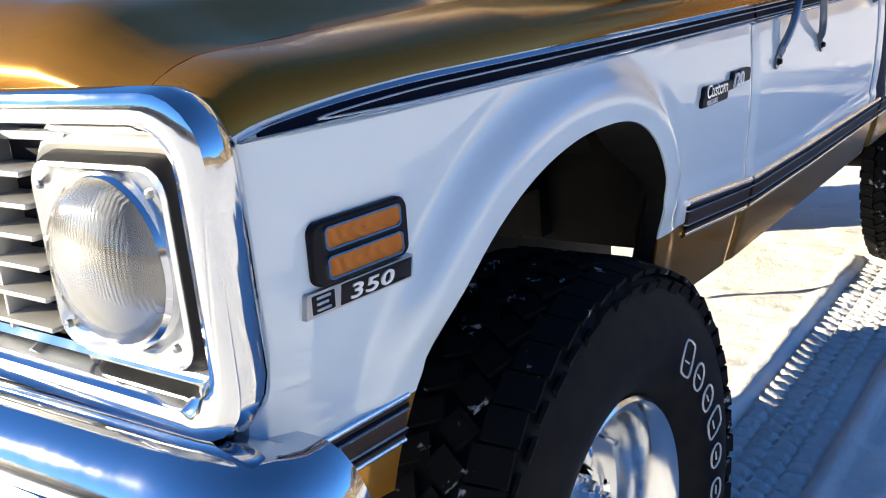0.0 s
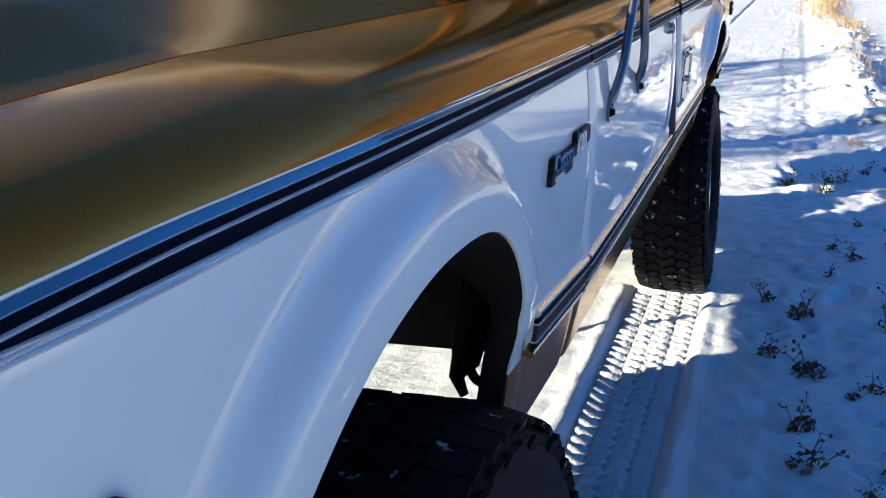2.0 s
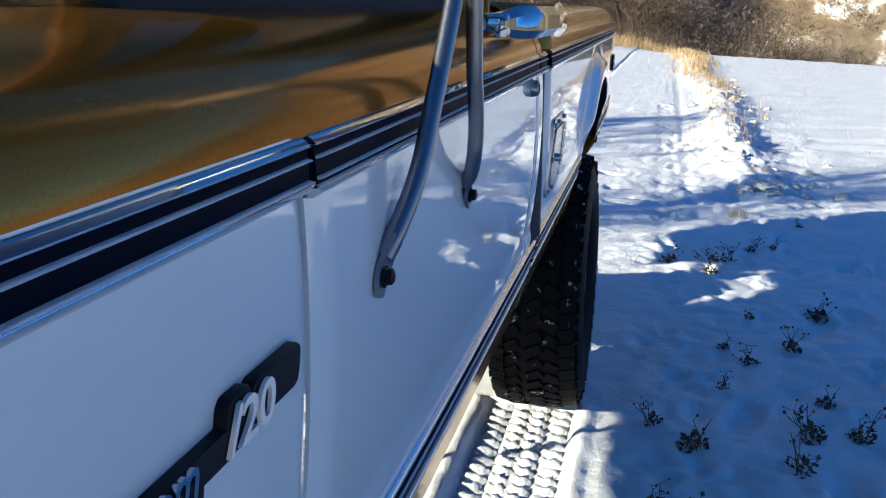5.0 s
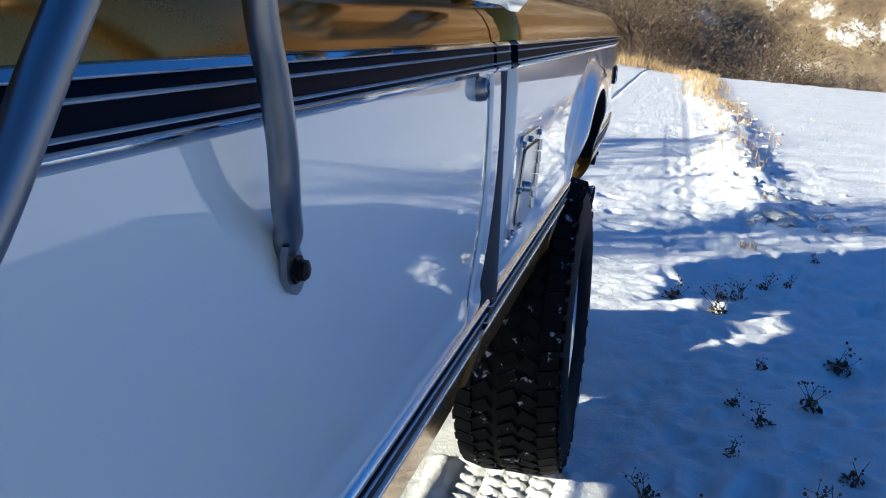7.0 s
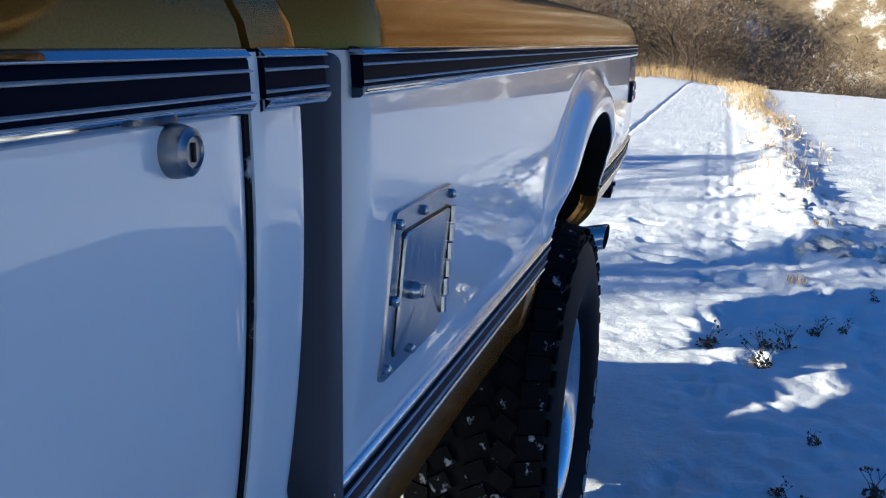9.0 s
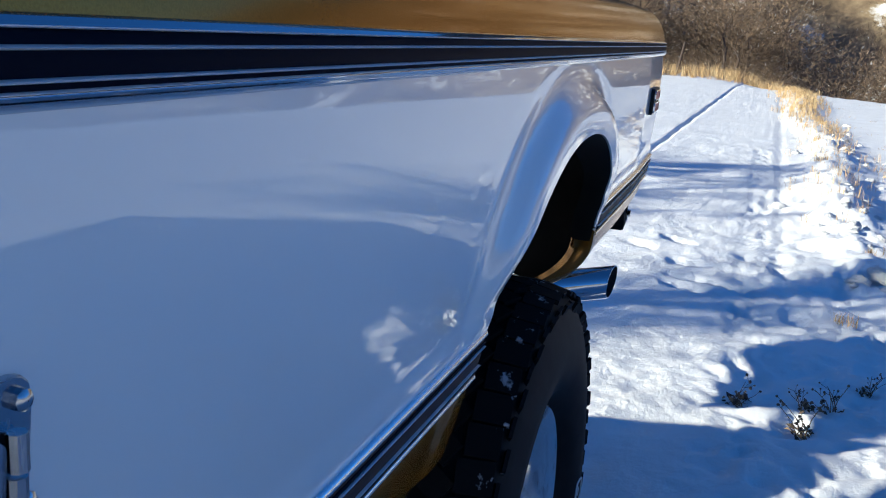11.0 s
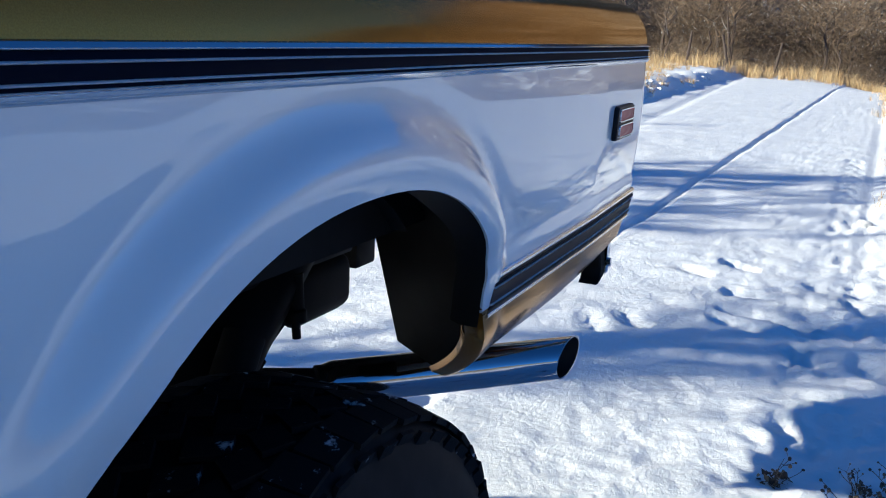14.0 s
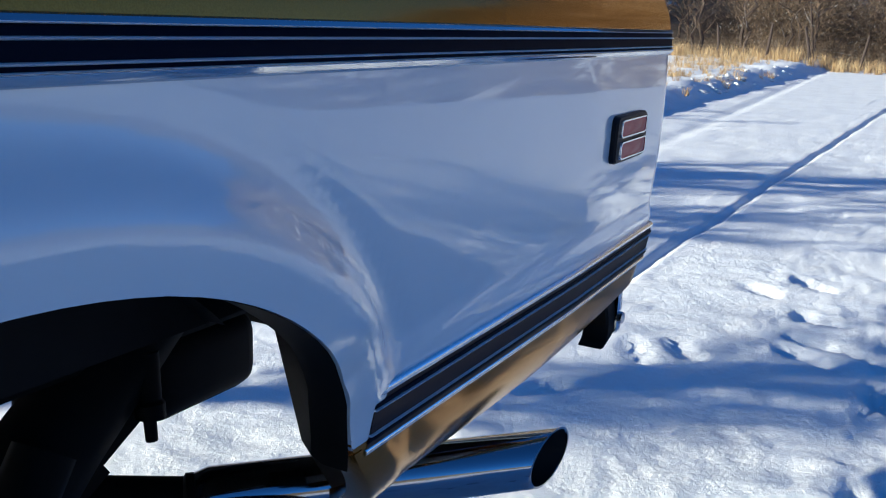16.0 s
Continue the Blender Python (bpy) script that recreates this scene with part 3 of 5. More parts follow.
bm = loft([[(-0.26, -1.06, 1.385), (-1.74, -1.06, 1.385)], [(-0.22, -0.80, 1.77), (-1.78, -0.80, 1.77)]])
part("windscreen", bm, WINDOW, truck, "windscreen glass")
bm = loft([[(-0.12, -0.06, 1.36), (-1.88, -0.06, 1.36)], [(-0.22, -0.12, 1.77), (-1.78, -0.12, 1.77)]])
part("rear_window", bm, WINDOW, truck)
bm = bmesh.new()
box(bm, (HALF, -0.46, 1.80), (1.62, 0.76, 0.07), 0.03, seg=3)
part("roof", bm, WHITE, truck, "white cab roof")
bm = bmesh.new()
box(bm, (HALF, -0.64, 1.04), (1.70, 1.06, 0.60), 0.02)
part("cab_shell", bm, SEAT, truck)
bm = bmesh.new()
box(bm, (HALF, -0.075, 1.06), (1.80, 0.02, 0.64), 0.008)
part("cab_back", bm, GOLD, truck)

# bed: top rails, front wall, floor and tailgate
for sgn in (0, 1):
    fl = (lambda x: x) if sgn == 0 else (lambda x: 2 * HALF - x)
    rows = []
    for k in range(41):
        y = -0.026 + 2.566 * (k / 40) ** 1.5
        x0 = side_x(y, 1.25, False) - 0.05 * (1 - sstep(-0.026, 0.022, y)) ** 1.5
        rows.append([(fl(x0), y, 1.248), (fl(x0 - 0.0015), y, 1.260), (fl(x0 - 0.005), y, 1.274), (fl(x0 - 0.012), y, 1.290), (fl(x0 - 0.023), y, 1.306), (fl(x0 - 0.038), y, 1.320), (fl(x0 - 0.058), y, 1.330), (fl(x0 - 0.085), y, 1.335), (fl(x0 - 0.10), y, 1.325), (fl(x0 - 0.10), y, 1.17)])
    part("bed_rail", loft(rows), GOLD, truck, "gold metallic bed rail")
bm = bmesh.new()
box(bm, (HALF, 0.03, 1.07), (1.84, 0.03, 0.50), 0.008)
part("bed_front_wall", bm, GOLD, truck)
bm = bmesh.new()
box(bm, (HALF, 1.27, 0.945), (1.14, 2.44, 0.03))
part("bed_floor", bm, BLACKMETAL, truck)
for sgn in (0, 1):
    fl = (lambda x: x) if sgn == 0 else (lambda x: 2 * HALF - x)
    part("bed_inner_side", loft([[(fl(x), y, z) for x, z in ((-0.112, 1.30), (-0.125, 1.00), (-0.20, 0.985), (-0.44, 0.94))] for y in (0.05, 1.2, 2.48)]), BLACKMETAL, truck)
bm = bmesh.new()
box(bm, (HALF, 2.515, 1.085), (1.72, 0.05, 0.47), 0.012)
part("tailgate", bm, WHITE, truck, "white tailgate")


# mouldings
def lift(y, z):
    """Mouldings ride a little over the foot of a flare."""
    return min(0.005, max(0.0, side_x(y, z) - side_x(y, z, False)))


ROUND = ((0, -1), (0, 0.15), (0.12, 0.62), (0.3, 0.9), (0.5, 1.0), (0.7, 0.9), (0.88, 0.62), (1, 0.15), (1, -1))
DOWNWARD = ((0, -1), (0, 0.0), (0.05, 0.10), (0.3, 0.42), (0.6, 0.74), (0.88, 1.0), (0.95, 0.97), (1, 0.75), (1, -1))
FLAT = ((0, -1), (0, 0.55), (0.06, 0.9), (0.5, 1.0), (0.94, 0.9), (1, 0.55), (1, -1))
UPWARD = ((0, -1), (0, 0.75), (0.05, 0.97), (0.12, 1.0), (0.4, 0.74), (0.7, 0.42), (0.95, 0.10), (1, 0.0), (1, -1))


def moulding(name, y0, y1, zlo, zhi, proud, material, parent, label="", taper=0.0, n=None, shape=FLAT):
    """A bar that follows the side, with a rounded face and closed ends."""
    n = n or max(3, round((y1 - y0) / 0.03))
    bm = bmesh.new()
    rows = []
    for k in range(n + 1):
        y = y0 + (y1 - y0) * k / n
        a, b = zlo(y), zhi(y)
        if taper:
            t = sstep(0, 1, min(1.0, (y - y0) / taper)) ** 0.6
            m = a + (b - a) * 0.35
            a, b = m + (a - m) * t, m + (b - m) * t
        row = []
        for f, o in shape:
            z = a + (b - a) * f
            row.append((side_x(y, z, False) + lift(y, z) + (o * proud if o > 0 else -0.006), y, z))
        rows.append([bm.verts.new(p) for p in row])
    for p, q in zip(rows, rows[1:]):
        for k in range(len(shape) - 1):
            bm.faces.new((p[k], p[k + 1], q[k + 1], q[k]))
    bm.faces.new(rows[0])
    bm.faces.new(rows[-1][::-1])
    return part(name, bm, material, parent, label, sharp=50)


def const(z):
    return lambda y: z


BELT = (1.216, 1.2505)
for a, b, tip in ((-2.478, -1.243, 0.27), (-1.234, -0.188, 0), (-0.172, -0.082, 0), (-0.014, 2.535, 0)):
    lo, hi = BELT if not tip else (1.2200, BELT[1])
    mid = lo + 0.40 * (hi - lo)

    def lens(z, y, a=a, tip=tip, mid=mid):
        """Heights draw together towards the pointed front end."""
        if not tip:
            return z
        t = min(1.0, max(0.0, (y - a) / tip))
        s = math.sin(t * math.pi / 2) ** 0.55
        return 1.2262 - 0.004 * (1 - s) + (z - 1.2262) * (0.04 + 0.96 * s)

    black = moulding("belt_moulding", a + (0.022 if tip else 0.001), b - 0.001, lambda y: lens(lo + 0.003, y), lambda y: lens(hi - 0.006, y), 0.004, BLACKGLOSS, truck, "black belt moulding with chrome lines")
    moulding("chrome_top_strip", a, b, lambda y: lens(hi - 0.0055, y), lambda y: lens(hi, y), 0.0058, CHROME, black, shape=UPWARD)
    moulding("bright_lip", a + 0.001, b - 0.001, lambda y: lens(hi - 0.0062, y), lambda y: lens(hi - 0.0062, y) + 0.0015, 0.0066, LINEMETAL, black, shape=ROUND)
    moulding("chrome_bottom_strip", a, b, lambda y: lens(lo - 0.0030, y), lambda y: lens(lo + 0.0045, y), 0.0070, CHROME, black, shape=DOWNWARD)
    moulding("bright_lip", a + 0.001, b - 0.001, lambda y: lens(lo + 0.0040, y), lambda y: lens(lo + 0.0040, y) + 0.0016, 0.0078, LINEMETAL, black, shape=ROUND)
    o = 0.088 if tip else 0.002

    def loop(z, y, a=a, o=o, tip=tip):
        """The inner lines meet in a rounded point near the front end."""
        if not tip:
            return z
        t = min(1.0, max(0.0, (y - a - o) / 0.20))
        return lens(1.2300 + (z - 1.2300) * math.sin(t * math.pi / 2) ** 0.5, y)
    for zz in (1.2238, 1.2362):
        moulding("chrome_line", a + o, b - 0.002, lambda y: loop(zz, y), lambda y: loop(zz, y) + 0.0026, 0.0075, LINEMETAL, black, shape=ROUND, n=None if not tip else 90)

for a, b in ((-2.440, -2.296), (-1.548, -1.222), (-1.206, -0.075), (-0.045, 0.962), (1.722, 2.535)):
    ins = moulding("lower_moulding", a + 0.002, b - 0.002, lambda y: trim_z(y) - 0.064, lambda y: trim_z(y) - 0.002, 0.006, BROWNVINYL, truck, "dark brown lower moulding edged in chrome")
    moulding("chrome_upper_edge", a, b, lambda y: trim_z(y) - 0.0125, lambda y: trim_z(y), 0.0075, TRIMCHROME, ins, shape=ROUND)
    moulding("chrome_lower_edge", a, b, lambda y: trim_z(y) - 0.068, lambda y: trim_z(y) - 0.0575, 0.0075, TRIMCHROME, ins, shape=ROUND)
    for off in (0.0195, 0.0535):
        moulding("black_line", a + 0.001, b - 0.001, lambda y: trim_z(y) - off, lambda y: trim_z(y) - off + 0.0055, 0.0075, BLACKGLOSS, ins)
    for off in (0.0218, 0.0465):
        moulding("bright_line", a + 0.001, b - 0.001, lambda y: trim_z(y) - off, lambda y: trim_z(y) - off + 0.0020, 0.0092, LINEMETAL, ins, shape=ROUND)

# wheel wells
for arch in (ARCH_F, ARCH_R):
    for sgn in (0, 1):
        fl = (lambda x: x) if sgn == 0 else (lambda x: 2 * HALF - x)
        line = [(y, z) for y, z in LINES[arch] if z > 0.70 and (arch == ARCH_F or y < arch[0] or z > 0.85)]
        cy = arch[0]
        front = arch == ARCH_F
        rows = []
        for dx, grow in ((-0.003, -0.002), (-0.030, -0.002), (-0.07, 0.010)) if not front else ((-0.003, -0.002), (-0.03, -0.002), (-0.10, 0.02)):
            rows.append([(fl(side_x(y, z) + (dx if dx > -0.05 or (front and y < cy) else (-0.034 if front else -0.046) - (0.066 if front else 0.024) * sstep(0.98, 1.08, z))), y + (y - cy) * grow, z + grow * 0.3) for y, z in line])
        bm = loft(rows)
        low = 0.86 if front else 0.985
        rows = []
        for dx in (-0.10, -0.28, -0.44):
            rows.append([(fl(dx), y + (y - cy) * 0.02, z + 0.006) for y, z in line if z > (1.04 if front and y > cy else low) or (front and y < cy and z > 0.72)])
        wide = [[bm.verts.new(p) for p in r] for r in rows]
        foot = [bm.verts.new((fl(-0.44), v.co.y, (0.885 if v.co.y > cy - 0.05 else 0.715) if front else low - 0.02)) for v in wide[-1]]
        for p, q in zip(wide + [foot], (wide + [foot])[1:]):
            for k in range(len(p) - 1):
                bm.faces.new((p[k], p[k + 1], q[k + 1], q[k]))
        part("wheel_well", bm, BLACKMETAL, truck, "black inner wheel well")

# gold flange that turns in along the rear foot of the rear openings
for sgn in (0, 1):
    fl = (lambda x: x) if sgn == 0 else (lambda x: 2 * HALF - x)
    rows = []
    for k in range(15):
        z = 0.888 - 0.168 * k / 14
        h = max(0.0, (z - ARCH_FOOT) / (ARCH_R[5] - ARCH_FOOT))
        y = ARCH_R[0] + ARCH_R[3] * (1 - h ** ARCH_R[4]) ** (1 / ARCH_R[4])
        x = side_x(y, z) - 4.0 * max(0.0, 0.86 - z) ** 2
        y += foot_sweep(y, z)
        rows.append([(fl(x + 0.001), y + 0.012, z), (fl(x + 0.001), y - 0.001, z), (fl(x - 0.006), y - 0.004, z), (fl(x - 0.030), y + 0.002, z), (fl(x - 0.045), y + 0.022, z)])
    part("arch_flange", loft(rows), GOLD, truck, "gold flange turned in behind the wheel")

bm = bmesh.new()
box(bm, (HALF, -1.29, 0.985), (1.86, 0.02, 0.42), 0.006)
part("firewall", bm, BLACKMETAL, truck, "black firewall behind the front wheels")


# ---- wheels ----
def wheel_meshes():
    """Meshes of one wheel round the x axis, its outer side towards +x."""
    out = {}
    bm = bmesh.new()
    R, w = 0.458, 0.150
    prof = [(0.085, 0.228), (0.118, 0.240), (0.150, 0.268), (0.166, 0.312), (0.168, 0.345), (0.160, 0.385), (0.150, 0.418), (0.136, 0.436), (0.105, R - 0.012), (0.0, R - 0.010)]
    prof = prof + [(-a, r) for a, r in prof[-2::-1]]
    lathe(bm, prof, (0, 0, 0), n=72)
    out["tyre"] = (bm, SIDEWALL, "black mud-terrain tyre sidewall")
    bm = bmesh.new()
    n = 54
    for k in range(n):
        for col, (cx, wx, tl, rot, off) in enumerate(((0.122, 0.052, 0.036, 0.10, 0.0), (-0.122, 0.052, 0.036, -0.10, 0.5), (0.066, 0.046, 0.030, -0.55, 0.35), (-0.066, 0.046, 0.030, 0.55, 0.85), (0.010, 0.050, 0.026, 0.45, 0.1))):
            a = 2 * math.pi * (k + off) / n
            m = Matrix.Rotation(a, 3, 'X') @ Matrix.Rotation(rot, 3, 'Z')
            r = R - 0.004 - (0.008 if abs(cx) > 0.1 else 0.0)
            c = Matrix.Rotation(a, 3, 'X') @ Vector((cx, 0, r))
            if abs(cx) > 0.1:
                m = Matrix.Rotation(a, 3, 'X') @ Matrix.Rotation(math.copysign(0.22, cx), 3, 'Y') @ Matrix.Rotation(rot, 3, 'Z')
            box(bm, c, (wx * (1.08 if k % 2 else 1.0), tl * 1.32, 0.008), 0.0, m)
        for sx in (1, -1):
            a = 2 * math.pi * (k + 0.25) / n
            rr = 0.412 if k % 2 else 0.404
            c = Matrix.Rotation(a, 3, 'X') @ Vector((sx * 0.1475, 0, rr))
            box(bm, c, (0.006, 0.033, 0.036 if k % 2 else 0.050), 0.0, Matrix.Rotation(a, 3, 'X') @ Matrix.Rotation(sx * 0.42, 3, 'Y'))
    out["tread"] = (bm, RUBBER, "chunky tread lugs with packed snow")
    # raised outlined marks round the upper side
    for k in range(7):
        bm = bmesh.new()
        a = radians(37 + 12.4 * k)          # from the top towards the rear
        c, s = math.cos(a), math.sin(a)
        rad = Vector((0, s, c))
        tan = Vector((0, c, -s))
        base = rad * 0.292 + Vector((0.1690, 0, 0))
        w2, h2 = (0.023, 0.030) if k in (0, 3, 6) else (0.021, 0.024)
        n2 = 12
        pts = []
        for q in range(n2 + 1):
            t = 2 * math.pi * q / n2
            p = 4.0 if k in (0, 3, 6) else 2.2
            u = math.copysign(abs(math.cos(t)) ** (2 / p), math.cos(t)) * w2
            v = math.copysign(abs(math.sin(t)) ** (2 / p), math.sin(t)) * h2
            pts.append(base + tan * u + rad * (v + (0.026 if k in (0, 3, 6) else 0.020)))
        tube(bm, pts, 0.0019, 5)
        tube(bm, [base + tan * (-0.4 * w2) + rad * 0.020, base + tan * (0.4 * w2) + rad * 0.020], 0.0016, 5)
        out["sidewall_mark", k] = (bm, LETTERWHITE, "raised white outlined mark")
    bm = bmesh.new()
    lathe(bm, [(-0.12, 0.218), (-0.12, 0.229), (-0.02, 0.202), (0.075, 0.202), (0.100, 0.218), (0.118, 0.236), (0.126, 0.241), (0.130, 0.234), (0.122, 0.219), (0.100, 0.204), (0.060, 0.196), (0.030, 0.192), (0.028, 0.183)], (0, 0, 0), n=64)
    out["wheel"] = (bm, ALLOY, "polished aluminium slotted wheel")
    bm = bmesh.new()
    # slotted disc
    nr, na = 14, 120
    holes = [(0.126, 2 * math.pi * (k + 0.35) / 5) for k in range(5)]

    def slot(r, a):
        for hr, ha in holes:
            d = (a - ha + math.pi) % (2 * math.pi) - math.pi
            q = ((r - hr) / 0.034) ** 2 + (d * hr / 0.040) ** 2
            if q < 1:
                return q
        return 9
    vs = {}
    for i in range(nr + 1):
        r = 0.058 + (0.194 - 0.058) * i / nr
        for k in range(na):
            a = 2 * math.pi * k / na
            x = 0.060 - 0.030 * sstep(0.07, 0.16, r) - 0.012 * max(0.0, 1 - abs(slot(r, a) - 1.0)) * (slot(r, a) < 2)
            vs[i, k] = bm.verts.new((x, r * math.sin(a), r * math.cos(a)))
    for i in range(nr):
        for k in range(na):
            rc, ac = 0.058 + 0.136 * (i + 0.5) / nr, 2 * math.pi * (k + 0.5) / na
            if slot(rc, ac) < 1:
                continue
            bm.faces.new((vs[i, k], vs[i, (k + 1) % na], vs[i + 1, (k + 1) % na], vs[i + 1, k]))
    loose = [v for v in bm.verts if not v.link_faces]
    bmesh.ops.delete(bm, geom=loose, context='VERTS')
    edges = [e for e in bm.edges if e.is_boundary]
    r = bmesh.ops.extrude_edge_only(bm, edges=edges)
    for v in r["geom"]:
        if isinstance(v, bmesh.types.BMVert):
            v.co.x -= 0.03
    out["wheel_disc"] = (bm, ALLOY, "")
    bm = bmesh.new()
    lathe(bm, [(0.0, 0.175), (-0.02, 0.17), (-0.02, 0.001)], (0, 0, 0), n=32)
    out["brake_drum"] = (bm, BLACKMETAL, "")
    bm = bmesh.new()
    lathe(bm, [(0.045, 0.058), (0.085, 0.056), (0.100, 0.048), (0.104, 0.030), (0.125, 0.026), (0.130, 0.018), (0.131, 0.001)], (0, 0, 0), n=32)
    out["hub"] = (bm, CHROME, "chrome hub cap")
    bm = bmesh.new()
    tube(bm, [(0.045, 0.10, 0.135), (0.065, 0.097, 0.130), (0.082, 0.095, 0.127)], [0.0045, 0.004, 0.005], 8)
    out["valve_stem"] = (bm, CHROME, "")
    bm = bmesh.new()
    lathe(bm, [(0.045, 0.0105), (0.072, 0.0105), (0.080, 0.006), (0.081, 0.0005)], (0, 0, 0), n=6)
    out["lug_nut"] = (bm, CHROME, "")
    done = {}
    for nm, (bm, m, lab) in out.items():
        me = bpy.data.meshes.new(nm if isinstance(nm, str) else nm[0])
        bmesh.ops.recalc_face_normals(bm, faces=bm.faces)
        bm.to_mesh(me)
        bm.free()
        me.materials.append(m)
        me.polygons.foreach_set("use_smooth", [True] * len(me.polygons))
        me.set_sharp_from_angle(angle=radians(38))
        done[nm] = (me, lab)
    return done


WM = wheel_meshes()
for y, x, turn, rise in ((AXLE_F + 0.025, -0.135, 0, 0.462), (AXLE_R, -0.138, 0, 0.420), (AXLE_F, -1.850, 180, 0.460), (AXLE_R, -1.862, 180, 0.420)):
    w = part("wheel", WM["wheel"][0], None, truck, WM["wheel"][1])
    spin = 0.0 if y < 0 else -62.0
    w.matrix_basis = pose(x, y, rise, 0, 0, turn) @ Matrix.Rotation(radians(spin), 4, 'X') @ Matrix.Diagonal((1.0, 1.0, 1.0, 1.0) if y < 0 else (0.90, 0.957, 0.957, 1.0))
    for k in range(7):
        part("sidewall_mark", WM["sidewall_mark", k][0], None, w, WM["sidewall_mark", k][1])
    for nm in ("tyre", "tread", "wheel_disc", "brake_drum", "hub", "valve_stem"):
        part(nm, WM[nm][0], None, w, WM[nm][1])
    for k in range(8):
        a = 2 * math.pi * (k + 0.5) / 8
        ln = part("lug_nut", WM["lug_nut"][0], None, w)
        ln.location = (0.0, 0.082 * math.sin(a), 0.082 * math.cos(a))


# ---- front end ----
def rounded(w, h, r, n=6):
    pts = []
    for cx, cz, a0 in ((w / 2 - r, h / 2 - r, 0), (-w / 2 + r, h / 2 - r, 90), (-w / 2 + r, -h / 2 + r, 180), (w / 2 - r, -h / 2 + r, 270)):
        for k in range(n + 1):
            a = radians(a0 + 90 * k / n)
            pts.append((cx + r * math.cos(a), cz + r * math.sin(a)))
    return pts


def ring(cx, cz, rows, bend=0.0):
    """Loops of a rounded frame: rows of (width, height, corner, y)."""
    out = []
    for w, h, r, y in rows:
        out.append([(cx + px, y + bend * ((px) / 1.0) ** 4, cz + pz) for px, pz in rounded(w, h, r)])
    return loft(out, close=True)


BEND = 0.035
part("grille_surround", ring(HALF, 1.118, [(1.937, 0.300, 0.062, -2.512), (1.967, 0.318, 0.064, -2.530), (1.980, 0.322, 0.064, -2.552), (1.970, 0.314, 0.060, -2.566), (1.937, 0.290, 0.052, -2.571), (1.902, 0.262, 0.045, -2.566), (1.874, 0.242, 0.040, -2.548), (1.864, 0.234, 0.036, -2.535), (1.837, 0.216, 0.030, -2.530)], BEND), CHROME, truck, "wide chrome grille surround")
bm = bmesh.new()
box(bm, (HALF, -2.470, 1.118), (1.84, 0.02, 0.23))
part("grille_backing", bm, BADGEBLACK, truck)
for k in range(6):
    bm = bmesh.new()
    box(bm, (HALF, -2.505, 1.030 + 0.033 * k), (1.40, 0.055, 0.006), 0.002)
    part("grille_slat", bm, GREY_PLASTIC, truck, "silver grille slat")
for k in range(9):
    bm = bmesh.new()
    box(bm, (HALF - 0.60 + 0.15 * k, -2.502, 1.118), (0.006, 0.042, 0.205), 0.002)
    part("grille_divider", bm, GREY_PLASTIC, truck)
for sx in (-1, 1):
    cx, cz = HALF + sx * 0.817, 1.115
    fr = part("headlamp_panel", ring(cx, cz, [(0.262, 0.240, 0.040, -2.500), (0.240, 0.218, 0.038, -2.512), (0.228, 0.206, 0.036, -2.508)]), GREY_PLASTIC, truck, "silver-grey headlamp panel")
    part("headlamp_gasket", ring(cx, cz, [(0.230, 0.208, 0.036, -2.506), (0.222, 0.200, 0.034, -2.520), (0.212, 0.192, 0.032, -2.527), (0.204, 0.186, 0.030, -2.527)]), BADGEBLACK, fr, "black gasket")
    part("headlamp_frame", ring(cx, cz, [(0.216, 0.196, 0.030, -2.512), (0.208, 0.190, 0.028, -2.528), (0.199, 0.183, 0.026, -2.530), (0.186, 0.174, 0.070, -2.518), (0.178, 0.1755, 0.0875, -2.514), (0.172, 0.172, 0.0855, -2.502)]), SILVERPAINT, fr, "bright metal headlamp frame")
    bm = bmesh.new()
    lathe(bm, [(-2.507, 0.0895), (-2.524, 0.0875), (-2.528, 0.083)], (cx, 0, cz), 'Y', 40)
    part("chrome_ring", bm, CHROME, fr)
    bm = bmesh.new()
    lathe(bm, [(-2.518, 0.085), (-2.536, 0.081), (-2.549, 0.066), (-2.558, 0.040), (-2.561, 0.001)], (cx, 0, cz), 'Y', 40)
    lensob = part("headlamp_lens", bm, LAMPLENS, fr, "round clear headlamp lens")
    bm = bmesh.new()
    lathe(bm, [(-2.514, 0.085), (-2.497, 0.068), (-2.482, 0.045), (-2.474, 0.02), (-2.473, 0.001)], (cx, 0, cz), 'Y', 40)
    part("reflector", bm, CHROME, fr)
    for dx, dz in ((-0.085, 0.072), (0.085, 0.072), (-0.085, -0.072), (0.085, -0.072)):
        bm = bmesh.new()
        lathe(bm, [(-2.528, 0.0045), (-2.533, 0.004), (-2.534, 0.0005)], (cx + dx, 0, cz + dz), 'Y', 10)
        part("screw", bm, SATIN, fr)

# bumper swept round the corners
prof = [(0.075, -0.004), (0.030, 0.010), (0.004, 0.006), (-0.014, -0.006), (-0.026, -0.022), (-0.034, -0.040), (-0.0385, -0.054), (-0.040, -0.060), (-0.0395, -0.066), (-0.035, -0.095), (-0.027, -0.125), (-0.008, -0.150), (0.02, -0.160)]
path = [(0.010, -2.465, 0), (0.014, -2.48, 0), (0.016, -2.495, 0)]
for k in range(1, 9):
    a = radians(90 * k / 8)
    path.append((-0.10 + 0.116 * math.cos(a), -2.495 - 0.080 * math.sin(a), 0.012 * math.sin(a)))
for k in range(1, 12):
    path.append((-0.10 + (HALF + 0.10) * k / 11, -2.575 - 0.03 * math.sin(math.pi / 2 * k / 11), 0.012))
full = path + [(2 * HALF - x, y, z) for x, y, z in path[-2::-1]]
rows = []
